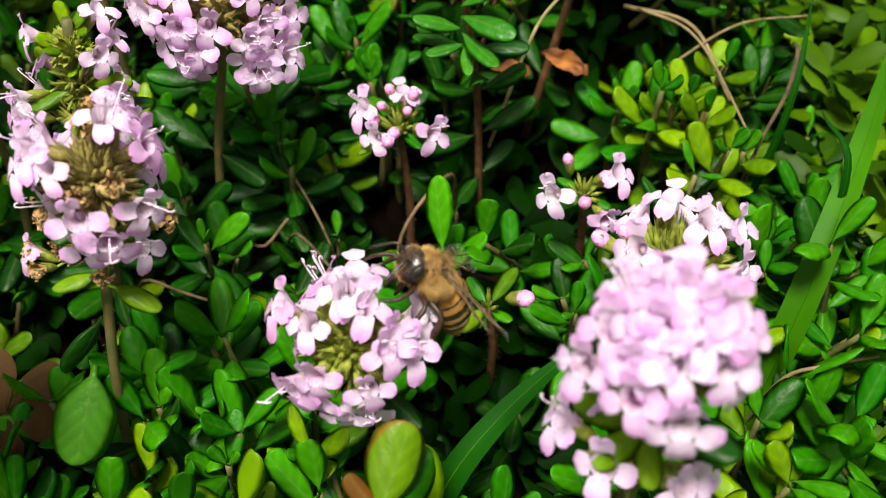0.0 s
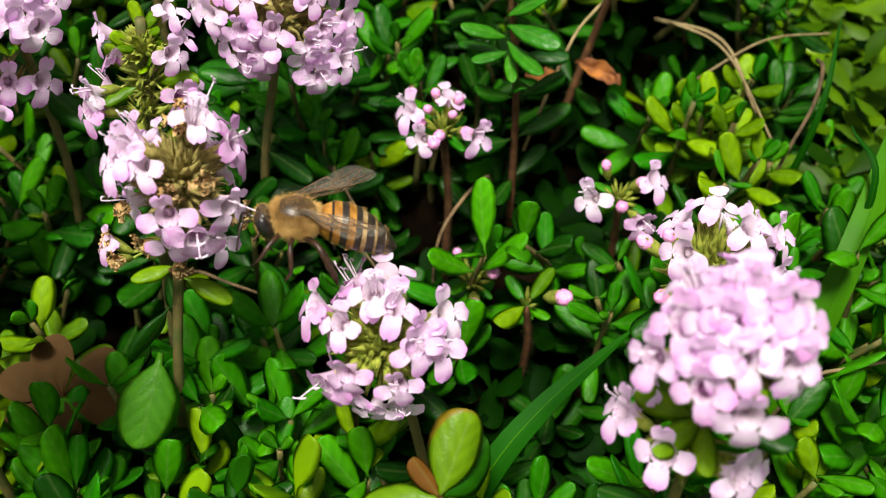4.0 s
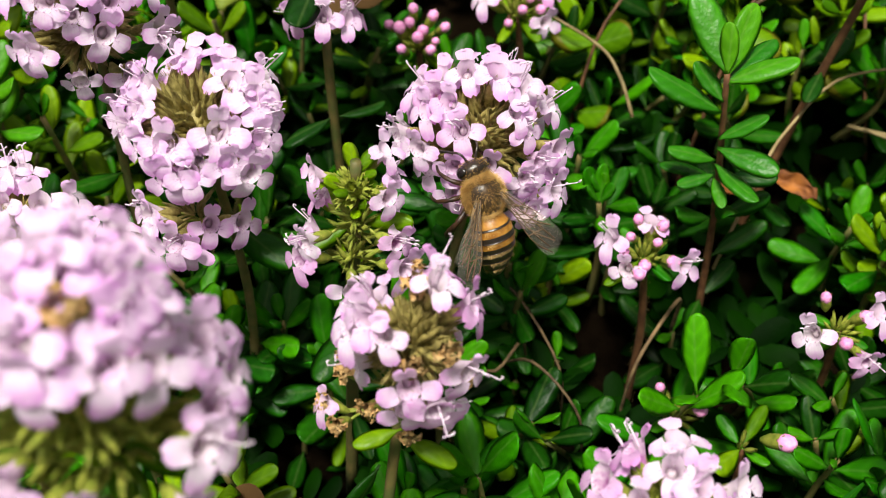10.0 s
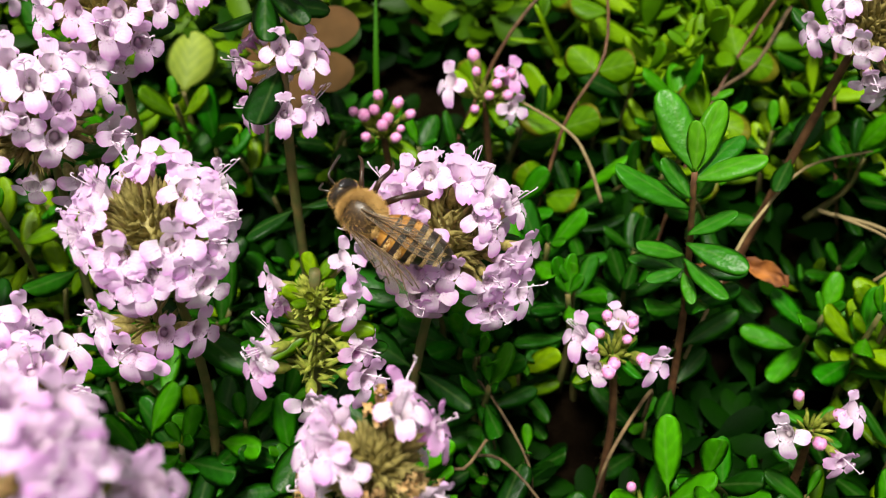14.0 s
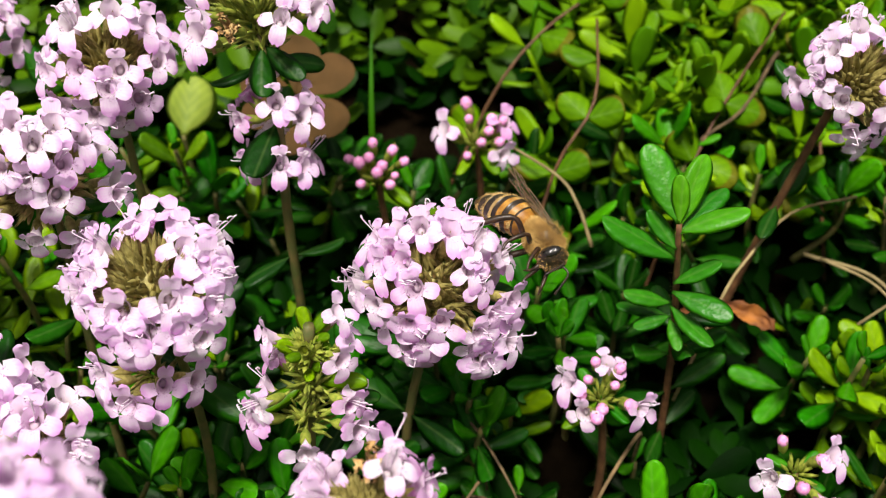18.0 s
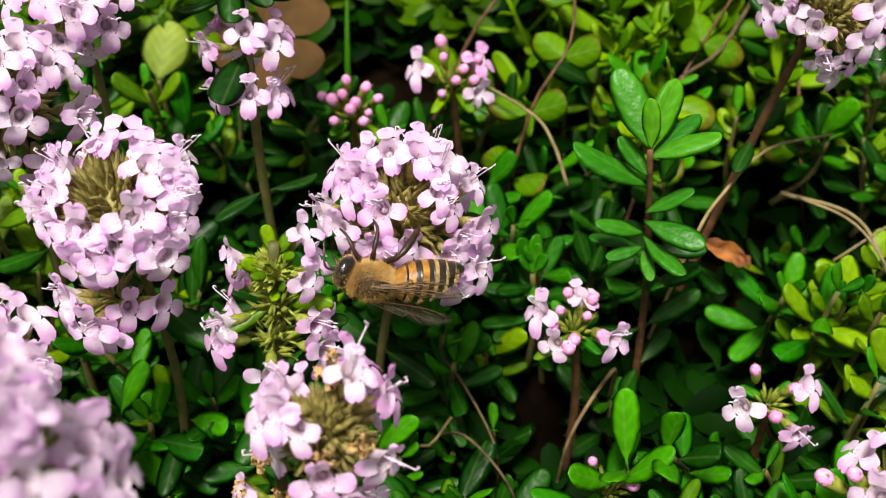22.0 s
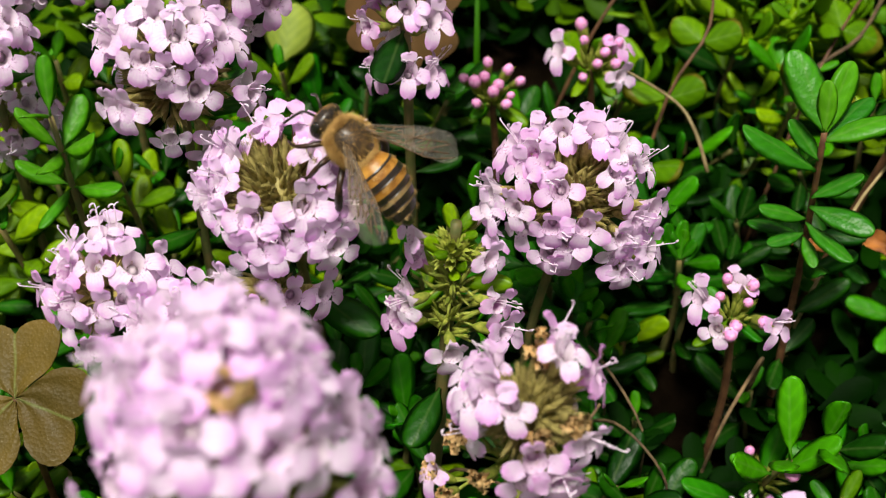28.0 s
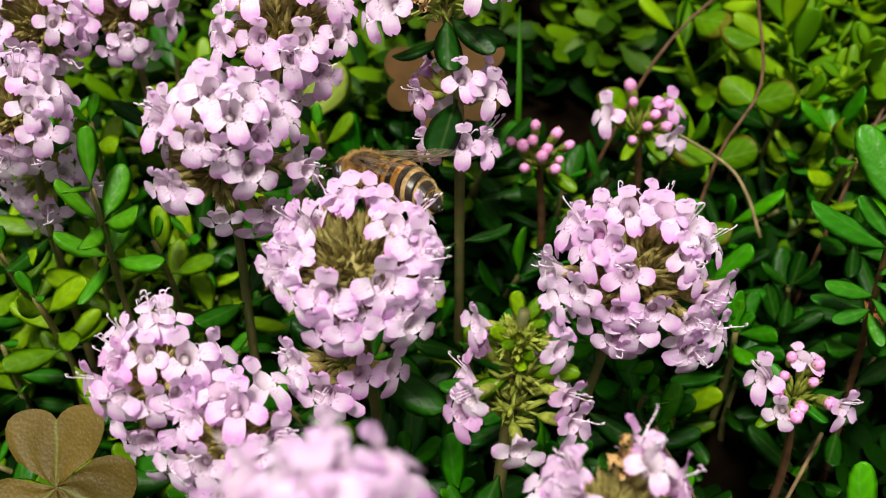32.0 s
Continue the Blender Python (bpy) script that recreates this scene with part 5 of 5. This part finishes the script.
def mat_of_thyme():
    variants = sprig_variants()
    used, outer = set(), []
    near = (-0.100, 0.045, 0.030, 0.128)
    for x, y, r in mat_spots(near[0], near[1], near[2], near[3], 0.0062, 5):
        k = r.randrange(12)
        if (x > 0.012 and y > 0.06 and r.random() < 0.7 and not (x < 0.030 and y > 0.056)) or y > 0.108 or x < -0.05:
            k = r.choice(((7, 11, 12, 13, 13, 13) if x > 0.0 else (0, 1, 4, 5, 8, 7) if x > -0.05 else (3, 7, 11, 13, 12, 2)) if y > 0.108 else (3, 7, 11, 13, 13) if x < -0.068 else (2, 3, 3, 7, 7, 10, 11, 11, 12, 13))
        if 0.002 < x < 0.040 and 0.068 < y < 0.106:
            k = r.choice((0, 1, 4, 5, 8, 9, 3))
        front = (y < 0.054 and (x > 0.012 or x < -0.012)) or (x > 0.026 and y < 0.068)
        if front and r.random() < 0.7:
            k = r.choice((12, 12, 12, 13))
        if r.random() < (0.0 if front else 0.14):
            continue
        pit = pit_depth(x, y)
        if r.random() < 1.15 * pit + (0.22 if x > -0.035 and not front else 0.0) or math.hypot(x + 0.0448, y - 0.0455) < 0.0062 or math.hypot(x + 0.0330, y - 0.0400) < 0.0060 or math.hypot(x + 0.0576, y - 0.1215) < 0.0055:
            continue
        m = pose(x, y, ground_height(x, y) + r.uniform(-0.007, 0.003) - 0.005 * pit + (0.006 if front else 0.004 if y > 0.1 and x > 0.0 else 0.0), r.uniform(-16, 16), r.uniform(-16, 16), r.uniform(0, 360))
        if y > 0.1265 or y < 0.0305 or x < -0.0985:
            outer.append((k, m))
        elif k in used:
            copy_thing(variants[k], m)
        else:
            variants[k].matrix_basis = m
            used.add(k)
    # a lighter patch at the back
    for x, y, r in mat_spots(-0.004, 0.060, 0.126, 0.165, 0.0056, 15):
        outer.append((r.choice((12, 13, 13, 13, 13)), pose(x, y, ground_height(x, y) + r.uniform(0.004, 0.011), r.uniform(5, 35), r.uniform(-20, 20), r.uniform(0, 360))))
    # sprigs at the edges of the mat, light and dark
    for name, label, mat, light in (("light_sprigs", "many yellow-green thyme sprigs at the edge of the mat", LEAF_LIGHT_STUFF, True), ("dark_sprigs", "many deep green thyme sprigs at the edge of the mat", LEAF_DARK_STUFF, False)):
        pieces = []
        for k, m in outer:
            if (k in (2, 3, 7, 10, 11, 12, 13)) == light:
                pieces += [([m @ o.matrix_basis @ v.co for v in o.data.vertices], [tuple(f.vertices) for f in o.data.polygons]) for o in variants[k].children]
        tagged(new(name, mesh(name, *joined(pieces), mat)), label, "plant", kind="stuff")
    # the rest of the mat, and low leaves between the sprigs
    r = random.Random(9)
    shapes = []
    for k in range(6):
        v, f = leaf_data(1.0, 0.42, 0.3, 0.15, 6, 2, 0.62, k)
        half = 21
        shapes.append((np.array([tuple(p) for p in v[:half]]), np.array([q for q in f[::2]])))
    for name, label, box, step, low in (("thyme_mat", "dense mat of small green thyme leaves", (-0.24, 0.20, -0.02, 0.30), 0.0062, False), ("undergrowth", "low thyme leaves under the sprigs, shade in their near-black colour", (-0.11, 0.07, 0.01, 0.15), 0.0056, True)):
        verts, faces, count = [], [], 0
        for x, y, q in mat_spots(box[0], box[1], box[2], box[3], step, 6 + low):
            inside = near[0] < x < near[1] and near[2] < y < near[3]
            if (inside or (-0.010 < x < 0.060 and 0.126 < y < 0.166)) and not low:
                continue
            if q.random() < 0.85 * pit_depth(x, y):
                continue
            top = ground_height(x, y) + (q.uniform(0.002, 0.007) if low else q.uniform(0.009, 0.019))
            for s in range(4 if low else 9):
                a, e = q.uniform(0, 2 * math.pi), q.uniform(0.0, 0.9) + (0.8 if s > 7 else 0)
                v, f = shapes[q.randrange(6)]
                size = q.uniform(0.0046, 0.0072)
                drop = 0 if low else (9 - s) * 0.0011
                m = along((x + q.uniform(-0.0012, 0.0012), y + q.uniform(-0.0012, 0.0012), top - drop), (math.cos(a), math.sin(a), e), (0, 0, 1)) @ pose(0, 0, 0, q.uniform(-25, 25), 0, 0)
                mm = np.array(m)
                verts.append(v * size @ mm[:3, :3].T + mm[:3, 3])
                faces.append(f + count)
                count += len(v)
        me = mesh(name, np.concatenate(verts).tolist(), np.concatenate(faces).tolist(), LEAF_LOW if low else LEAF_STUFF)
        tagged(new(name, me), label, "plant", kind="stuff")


mat_of_thyme()


# ---- the bee ----
WINGS = []


def bee():
    mm = 0.00095
    ob = thing("honey_bee", (0, 0, 0.04), "furry brown honey bee with striped abdomen and clear wings", "bee")
    r = random.Random(77)

    def fur(centre, radii, n, lo, hi, test=None, thick=0.00004):
        verts, faces = [], []
        for i in range(n):
            d = Vector((r.gauss(0, 1), r.gauss(0, 1), r.gauss(0, 1))).normalized()
            if test and not test(d):
                continue
            p = Vector(centre) + Vector((d.x * radii[0], d.y * radii[1], d.z * radii[2]))
            lean = (d + Vector((-0.35, 0, 0)) + Vector((r.uniform(-0.4, 0.4), r.uniform(-0.4, 0.4), r.uniform(-0.4, 0.4)))).normalized()
            s = lean.orthogonal().normalized() * thick
            q = lean.cross(s).normalized() * thick
            e = p + lean * r.uniform(lo, hi)
            o = len(verts)
            verts += [p + s, p - s * 0.5 + q * 0.8, p - s * 0.5 - q * 0.8, e]
            faces += [(o, o + 1, o + 3), (o + 1, o + 2, o + 3), (o + 2, o, o + 3)]
        return verts, faces

    tc, tr = (2.3 * mm, 0, 0.25 * mm), (2.15 * mm, 1.85 * mm, 1.75 * mm)
    thorax = part("thorax", mesh("thorax", *ball(tc, tr, 20, 14, 0.05), BACK), ob, None, "dark thorax under tawny fur")
    bald = lambda d: not (d.z > 0.44 and abs(d.x + 0.02) < 0.72 and r.random() < 0.93)
    part("fur", mesh("fur", *fur(tc, tr, 19000, 0.22 * mm, 0.72 * mm, bald, 0.000015), FUR, smooth=False), thorax, None, "dense tawny fur")
    hc, hr = (5.0 * mm, 0, -0.25 * mm), (0.95 * mm, 1.65 * mm, 1.55 * mm)
    hd = part("head", mesh("head", *ball(hc, hr, 18, 12, 0.04), BLACK), ob, pose(4.0 * mm, 0, 0) @ pose(0, 0, 0, 0, 24, 0) @ pose(-4.0 * mm, 0, 0), "black triangular head")
    part("fur", mesh("fur", *fur(hc, hr, 600, 0.12 * mm, 0.34 * mm, lambda d: abs(d.y) < 0.78, 0.00002), FUR, smooth=False), hd, None, "short pale fur")
    for s in (-1, 1):
        part("eye", mesh("eye", *ball((5.1 * mm, s * 1.22 * mm, -0.1 * mm), (0.58 * mm, 0.48 * mm, 1.0 * mm), 14, 10), EYE_MAT), hd, None, "glossy black eye")
        pts = curve_points([(5.7 * mm, s * 0.35 * mm, 0.2 * mm), (6.7 * mm, s * 0.9 * mm, 0.7 * mm), (7.3 * mm, s * 1.4 * mm, -0.1 * mm), (7.9 * mm, s * 1.9 * mm, -1.3 * mm)], 10)
        part("antenna", mesh("antenna", *tube_data(pts, 0.12 * mm, 6), BLACK), hd)
    part("proboscis", mesh("proboscis", *tube_data(curve_points([(5.2 * mm, 0, -1.6 * mm), (5.5 * mm, 0, -2.6 * mm), (5.2 * mm, 0, -3.4 * mm)], 6), [0.28 * mm, 0.26 * mm, 0.22 * mm, 0.18 * mm, 0.14 * mm, 0.1 * mm, 0.06 * mm], 6), LEG), hd)


    def girth(x):
        """Half the abdomen's thickness at x mm; it narrows at the waist and to a point behind."""
        u = (0.7 - x) / 7.6
        return 2.15 * (math.sin(math.pi * min(1.0, max(0.0, u)) ** 0.80)) ** 0.62 * (1 - 0.12 * u) + 0.06

    def middle(x):
        return 0.15 - 0.033 * max(0.0, 0.7 - x) ** 2

    def ring(xs, grow, mats, index_of):
        verts, faces, idx, ns = [], [], [], 26
        for x, g in zip(xs, grow):
            for k in range(ns):
                a = 2 * math.pi * k / ns
                q = girth(x) + g
                verts.append(Vector((x, q * math.cos(a), middle(x) + q * 0.92 * math.sin(a))) * mm)
        for j in range(len(xs) - 1):
            for k in range(ns):
                a, b = j * ns + k, j * ns + (k + 1) % ns
                faces.append((a, a + ns, b + ns, b))
                idx.append(index_of(j / (len(xs) - 1)))
        faces += [tuple(range(ns))[::-1], tuple(range(len(verts) - ns, len(verts)))]
        idx += [index_of(0), index_of(1)]
        return mesh("segment", verts, faces, mats, idx)

    core = [0.7 - 7.5 * i / 14 for i in range(15)]
    abdomen = part("abdomen", ring(core, [-0.12] * 15, [BLACK], lambda q: 0), ob, None, "striped amber and black abdomen")
    cuts = (0.6, -0.75, -2.05, -3.3, -4.5, -5.6, -6.75)
    fronts = (AMBER, AMBER, AMBER, CREAM, CREAM, CREAM)
    for k in range(6):
        a, b = cuts[k], cuts[k + 1] - 0.12
        xs = [a + (b - a) * i / 7 for i in range(8)]
        share = (0.72, 0.56, 0.44, 0.30, 0.24, 0.12)[k]
        seg = part("segment", ring(xs, [0.0 + 0.09 * i / 7 for i in range(8)], [fronts[k], BLACK], lambda q, s=share: 0 if q < s else 1), abdomen, None, "amber band with a dark edge" if k < 3 else "black band with a cream hair stripe")
    verts, faces = [], []
    bands = [(a + (b - 0.12 - a) * q) for a, b in zip(cuts, cuts[1:]) for q in (0.05, 0.12, 0.2, 0.28)]
    for i in range(3600):
        x = r.choice(bands) + r.uniform(-0.12, 0.12)
        a = r.uniform(0, 2 * math.pi)
        q = girth(x) + 0.02
        n = Vector((-0.7, math.cos(a), math.sin(a))).normalized()
        p = Vector((x, q * math.cos(a), middle(x) + q * 0.92 * math.sin(a))) * mm
        sd = n.orthogonal().normalized() * 0.000016
        o = len(verts)
        verts += [p + sd, p - sd, p + n * r.uniform(0.15, 0.38) * mm]
        faces.append((o, o + 1, o + 2))
    part("fur", mesh("fur", verts, faces, FUR_PALE, smooth=False), abdomen, None, "bands of short pale hairs")

    # legs: front, middle and hind, each bent at the knee
    for s in (-1, 1):
        for pts, rad in ((((3.5, 0.9, -1.2), (4.3, 2.1, -1.7), (5.0, 2.5, -3.0), (5.6, 2.2, -3.9)), (0.30, 0.26, 0.2, 0.1)),
                         (((2.4, 1.1, -1.3), (2.6, 2.9, -1.4), (2.3, 3.5, -3.3), (2.7, 3.5, -4.4)), (0.32, 0.28, 0.22, 0.1)),
                         (((1.3, 1.1, -1.2), (0.2, 3.0, -1.0), (-1.2, 3.3, -3.0), (-1.9, 3.1, -4.4)), (0.34, 0.34, 0.45, 0.12))):
            cp = curve_points([(x * mm, y * mm * s, z * mm) for x, y, z in pts], 15)
            radii = [np.interp(i / 15 * 3, (0, 1, 2, 3), rad) * mm * 0.90 * (0.75 if i in (5, 10) else 1.0) for i in range(16)]
            part("leg", mesh("leg", *tube_data(cp, radii, 8), LEG), ob)

    # wings: a film with veins, laid back over the abdomen
    for s in (-1, 1):
        for name, root, length, width, turn, lift in (("forewing", (2.6, 1.2, 1.55), 8.7, 2.75, 27, 7), ("hindwing", (1.7, 1.2, 1.35), 6.0, 1.9, 36, 2)):
            nu, nv, verts, faces = 16, 6, [], []

            def spot(u, v):
                w = width * (0.16 + 0.84 * math.sin(math.pi * min(1, u ** 1.25 * 0.62)) ** 0.9) * (1 if u < 0.85 else math.sqrt(max(0.02, 1 - ((u - 0.85) / 0.155) ** 2)))
                return Vector((-u * length, s * (v - 0.32) * w, 0.10 * math.sin(u * 14 + v * 4) * u + 0.12 * math.cos(v * 9))) * mm
            for i in range(nu + 1):
                for j in range(nv + 1):
                    verts.append(spot(i / nu, j / nv))
            for i in range(nu):
                for j in range(nv):
                    q = i * (nv + 1) + j
                    faces.append((q, q + nv + 1, q + nv + 2, q + 1))
            m = Matrix.Translation((root[0] * mm, s * root[1] * mm, root[2] * mm)) @ pose(0, 0, 0, s * 10, lift, -s * turn)
            wing = part(name, mesh(name, verts, faces, WING), ob, m, "clear veined wing")
            WINGS.append((wing, root, s, turn, lift))
            lines = [[(0.0, 0.0), (0.35, 0.0), (0.7, 0.0), (0.97, 0.25)], [(0.0, 0.3), (0.3, 0.22), (0.62, 0.2), (0.9, 0.35)], [(0.0, 0.5), (0.3, 0.5), (0.6, 0.55), (0.85, 0.65)], [(0.05, 0.7), (0.3, 0.85), (0.5, 0.95)], [(0.35, 0.0), (0.45, 0.3), (0.5, 0.55), (0.48, 0.95)], [(0.62, 0.0), (0.66, 0.3), (0.68, 0.6)], [(0.66, 0.25), (0.78, 0.45), (0.88, 0.62)], [(0.5, 0.5), (0.62, 0.72), (0.70, 0.88)], [(0.2, 0.25), (0.27, 0.5), (0.3, 0.82)]]
            for ln in lines:
                part("vein", mesh("vein", *tube_data(curve_points([spot(u, v) for u, v in ln], 8), 0.000055, 4), VEIN), wing)
    return ob


BEE = bee()

BEE_ROWS = [
    (0.00, -0.0002, 0.0452, 0.0419, 19, -67, -178),
    (0.30, 0.0012, 0.0444, 0.0416, 10, -60, -179),
    (0.60, 0.0014, 0.0432, 0.0434, 26, -45, -162),
    (0.90, 0.0024, 0.0420, 0.0427, 11, -29, -146),
    (1.20, -0.0026, 0.0427, 0.0450, 19, -37, 170),
    (1.50, -0.0041, 0.0450, 0.0467, 48, -35, 170),
    (1.80, -0.0051, 0.0455, 0.0471, 47, -30, 178),
    (2.10, -0.0043, 0.0450, 0.0464, 51, -31, 173),
    (2.40, -0.0042, 0.0458, 0.0469, 48, -30, 173),
    (2.70, -0.0085, 0.0453, 0.0464, 36, 6, 161),
    (3.00, -0.0128, 0.0449, 0.0468, 40, 15, 178),
    (3.30, -0.0138, 0.0438, 0.0462, 43, 22, -171),
    (3.60, -0.0130, 0.0450, 0.0468, 30, 22, -175),
    (3.90, -0.0150, 0.0484, 0.0461, 29, -3, -176),
    (4.20, -0.0153, 0.0484, 0.0458, 30, -17, 177),
    (4.50, -0.0148, 0.0485, 0.0455, 31, -5, 176),
    (5.17, -0.0166, 0.0505, 0.0459, 44, -8, 156),
    (5.83, -0.0183, 0.0525, 0.0463, 58, -6, 137),
    (6.50, -0.0201, 0.0546, 0.0466, 70, 0, 119),
    (6.90, -0.0221, 0.0563, 0.0471, 53, 10, 135),
    (7.30, -0.0236, 0.0583, 0.0467, 45, 9, 126),
    (7.80, -0.0244, 0.0574, 0.0460, 47, 12, 128),
    (8.20, -0.0233, 0.0593, 0.0475, 43, 11, 122),
    (8.60, -0.0248, 0.0600, 0.0468, 48, 16, 115),
    (9.00, -0.0245, 0.0611, 0.0451, 47, 15, 117),
    (9.30, -0.0242, 0.0615, 0.0443, 39, 12, 107),
    (9.45, -0.0235, 0.0660, 0.0393, 34, -20, 97),
    (9.60, -0.0228, 0.0705, 0.0343, 36, -52, 85),
    (9.80, -0.0215, 0.0694, 0.0408, 29, -69, 101),
    (10.10, -0.0219, 0.0694, 0.0390, 2, -48, 115),
    (10.40, -0.0199, 0.0698, 0.0397, 21, -45, 90),
    (10.80, -0.0216, 0.0710, 0.0446, 5, -48, 110),
    (11.20, -0.0185, 0.0717, 0.0442, 8, -57, 103),
    (11.50, -0.0230, 0.0728, 0.0468, -43, -26, 137),
    (11.80, -0.0227, 0.0730, 0.0470, -48, -24, 140),
    (12.10, -0.0243, 0.0717, 0.0456, -63, -11, 165),
    (12.50, -0.0245, 0.0702, 0.0431, -79, 18, -179),
    (13.00, -0.0238, 0.0701, 0.0434, -77, 8, -173),
    (13.40, -0.0268, 0.0713, 0.0439, -79, 18, 165),
    (14.00, -0.0278, 0.0746, 0.0468, -67, -21, 154),
    (14.50, -0.0294, 0.0747, 0.0456, -65, -27, 140),
    (15.17, -0.0278, 0.0776, 0.0481, -41, -21, 97),
    (15.83, -0.0248, 0.0816, 0.0492, -28, -3, 60),
    (16.50, -0.0219, 0.0845, 0.0482, -28, 20, 26),
    (17.00, -0.0209, 0.0852, 0.0477, -28, 23, 25),
    (17.50, -0.0162, 0.0841, 0.0458, -42, 41, -5),
    (17.75, -0.0150, 0.0839, 0.0444, -65, 19, -35),
    (18.00, -0.0137, 0.0838, 0.0430, -74, -9, -55),
    (18.50, -0.0130, 0.0828, 0.0424, -82, -14, -71),
    (19.00, -0.0129, 0.0796, 0.0422, -82, 6, -100),
    (19.50, -0.0135, 0.0784, 0.0435, -83, 1, -111),
    (20.00, -0.0135, 0.0755, 0.0415, -97, -16, -126),
    (20.50, -0.0141, 0.0753, 0.0428, -104, -21, -141),
    (21.00, -0.0169, 0.0710, 0.0401, -100, -7, -148),
    (21.50, -0.0196, 0.0700, 0.0422, -115, -26, -146),
    (22.00, -0.0231, 0.0695, 0.0418, -96, -14, -174),
    (22.50, -0.0227, 0.0706, 0.0441, -77, -17, 157),
    (23.00, -0.0259, 0.0706, 0.0434, -74, -15, 163),
    (23.50, -0.0298, 0.0720, 0.0464, -56, -23, 156),
    (24.00, -0.0307, 0.0716, 0.0465, -53, -28, 146),
    (24.50, -0.0313, 0.0731, 0.0475, -64, -1, 110),
    (25.17, -0.0333, 0.0715, 0.0499, -42, 5, 143),
    (25.83, -0.0352, 0.0698, 0.0523, -21, -1, 176),
    (26.50, -0.0372, 0.0682, 0.0547, -6, -18, -155),
    (27.00, -0.0370, 0.0688, 0.0553, -13, -29, -164),
    (27.50, -0.0382, 0.0697, 0.0534, -2, -36, 173),
    (28.00, -0.0408, 0.0705, 0.0535, -4, -39, 149),
    (28.50, -0.0428, 0.0695, 0.0543, -3, -27, 146),
    (29.00, -0.0446, 0.0725, 0.0559, 17, -5, 142),
    (29.50, -0.0438, 0.0766, 0.0548, 2, 6, 91),
    (30.00, -0.0431, 0.0792, 0.0523, 21, 19, 109),
    (30.50, -0.0454, 0.0845, 0.0468, 31, 19, 150),
    (31.00, -0.0456, 0.0846, 0.0457, 31, 18, 150),
    (31.50, -0.0461, 0.0857, 0.0447, 31, 18, 150),
    (32.00, -0.0459, 0.0857, 0.0444, 31, 18, 149),
]

WING_SPREAD = ((0, 20), (0.6, 30), (0.9, 40), (1.2, 26), (1.5, 5), (2.4, 5), (2.7, 18), (3.0, 12), (3.6, 26), (4.0, 32), (4.5, 16), (6.5, 14), (9.0, 16), (9.5, 22), (10.0, 24), (10.4, 12), (11.3, 10), (12.0, 8), (13.0, 5),
               (14.5, 6), (17.0, 10), (19.0, 9), (21.0, 8), (23.0, 8), (23.5, 24), (24.5, 12), (26.5, 30), (28.0, 29), (29.0, 26), (29.5, 14), (30.0, 20), (32.0, 16))


# how the stalks give under the bee: seconds, degrees forward, degrees to the right
SWAY = ((BENT_HEAD, ((0, 0, 0.7), (1, 0, 0.8), (2, 0, 0), (2.5, 0, -0.7), (3, 0, -1.1), (3.5, 0, -1.3), (4, 0.8, -3.2), (4.5, 0.8, -3.4), (6.5, 0, 0), (32, 0, 0))),
        (AGEING_HEAD, ((0, 0, -0.5), (3.5, 0, -0.5), (4, 0.5, 0.3), (4.5, 0.5, 0), (6.5, 0.6, 1.8), (7.5, -0.4, 2.1), (8.2, -2.0, -0.6), (9.1, -3.0, -1.8), (9.5, -0.6, -1.0), (10, 0, -0.4), (12, 0, 0), (32, 0, 0))),
        (BROAD_HEAD, ((0, 0, 0), (26, 0, 0), (27, 1.0, -0.8), (28.5, 1.8, -1.2), (29.3, 1.2, -0.8), (30.2, 0, 0), (32, 0, 0))))


def motions():
    for plant_ob, rows in SWAY:
        at = plant_ob.location.copy()
        walk(plant_ob, [(t, pose(at.x, at.y, at.z, rx, ry, 0)) for t, rx, ry in rows])
    for wing, root, s, turn, lift in WINGS:
        walk(wing, [(t, Matrix.Translation((root[0] * 0.00095, s * root[1] * 0.00095, root[2] * 0.00095)) @ pose(0, 0, 0, s * 10, lift, -s * (a + turn - 27))) for t, a in WING_SPREAD])
    walk(BEE, [(t, pose(x, y, z, rx, ry, rz)) for t, x, y, z, rx, ry, rz in BEE_ROWS])


motions()
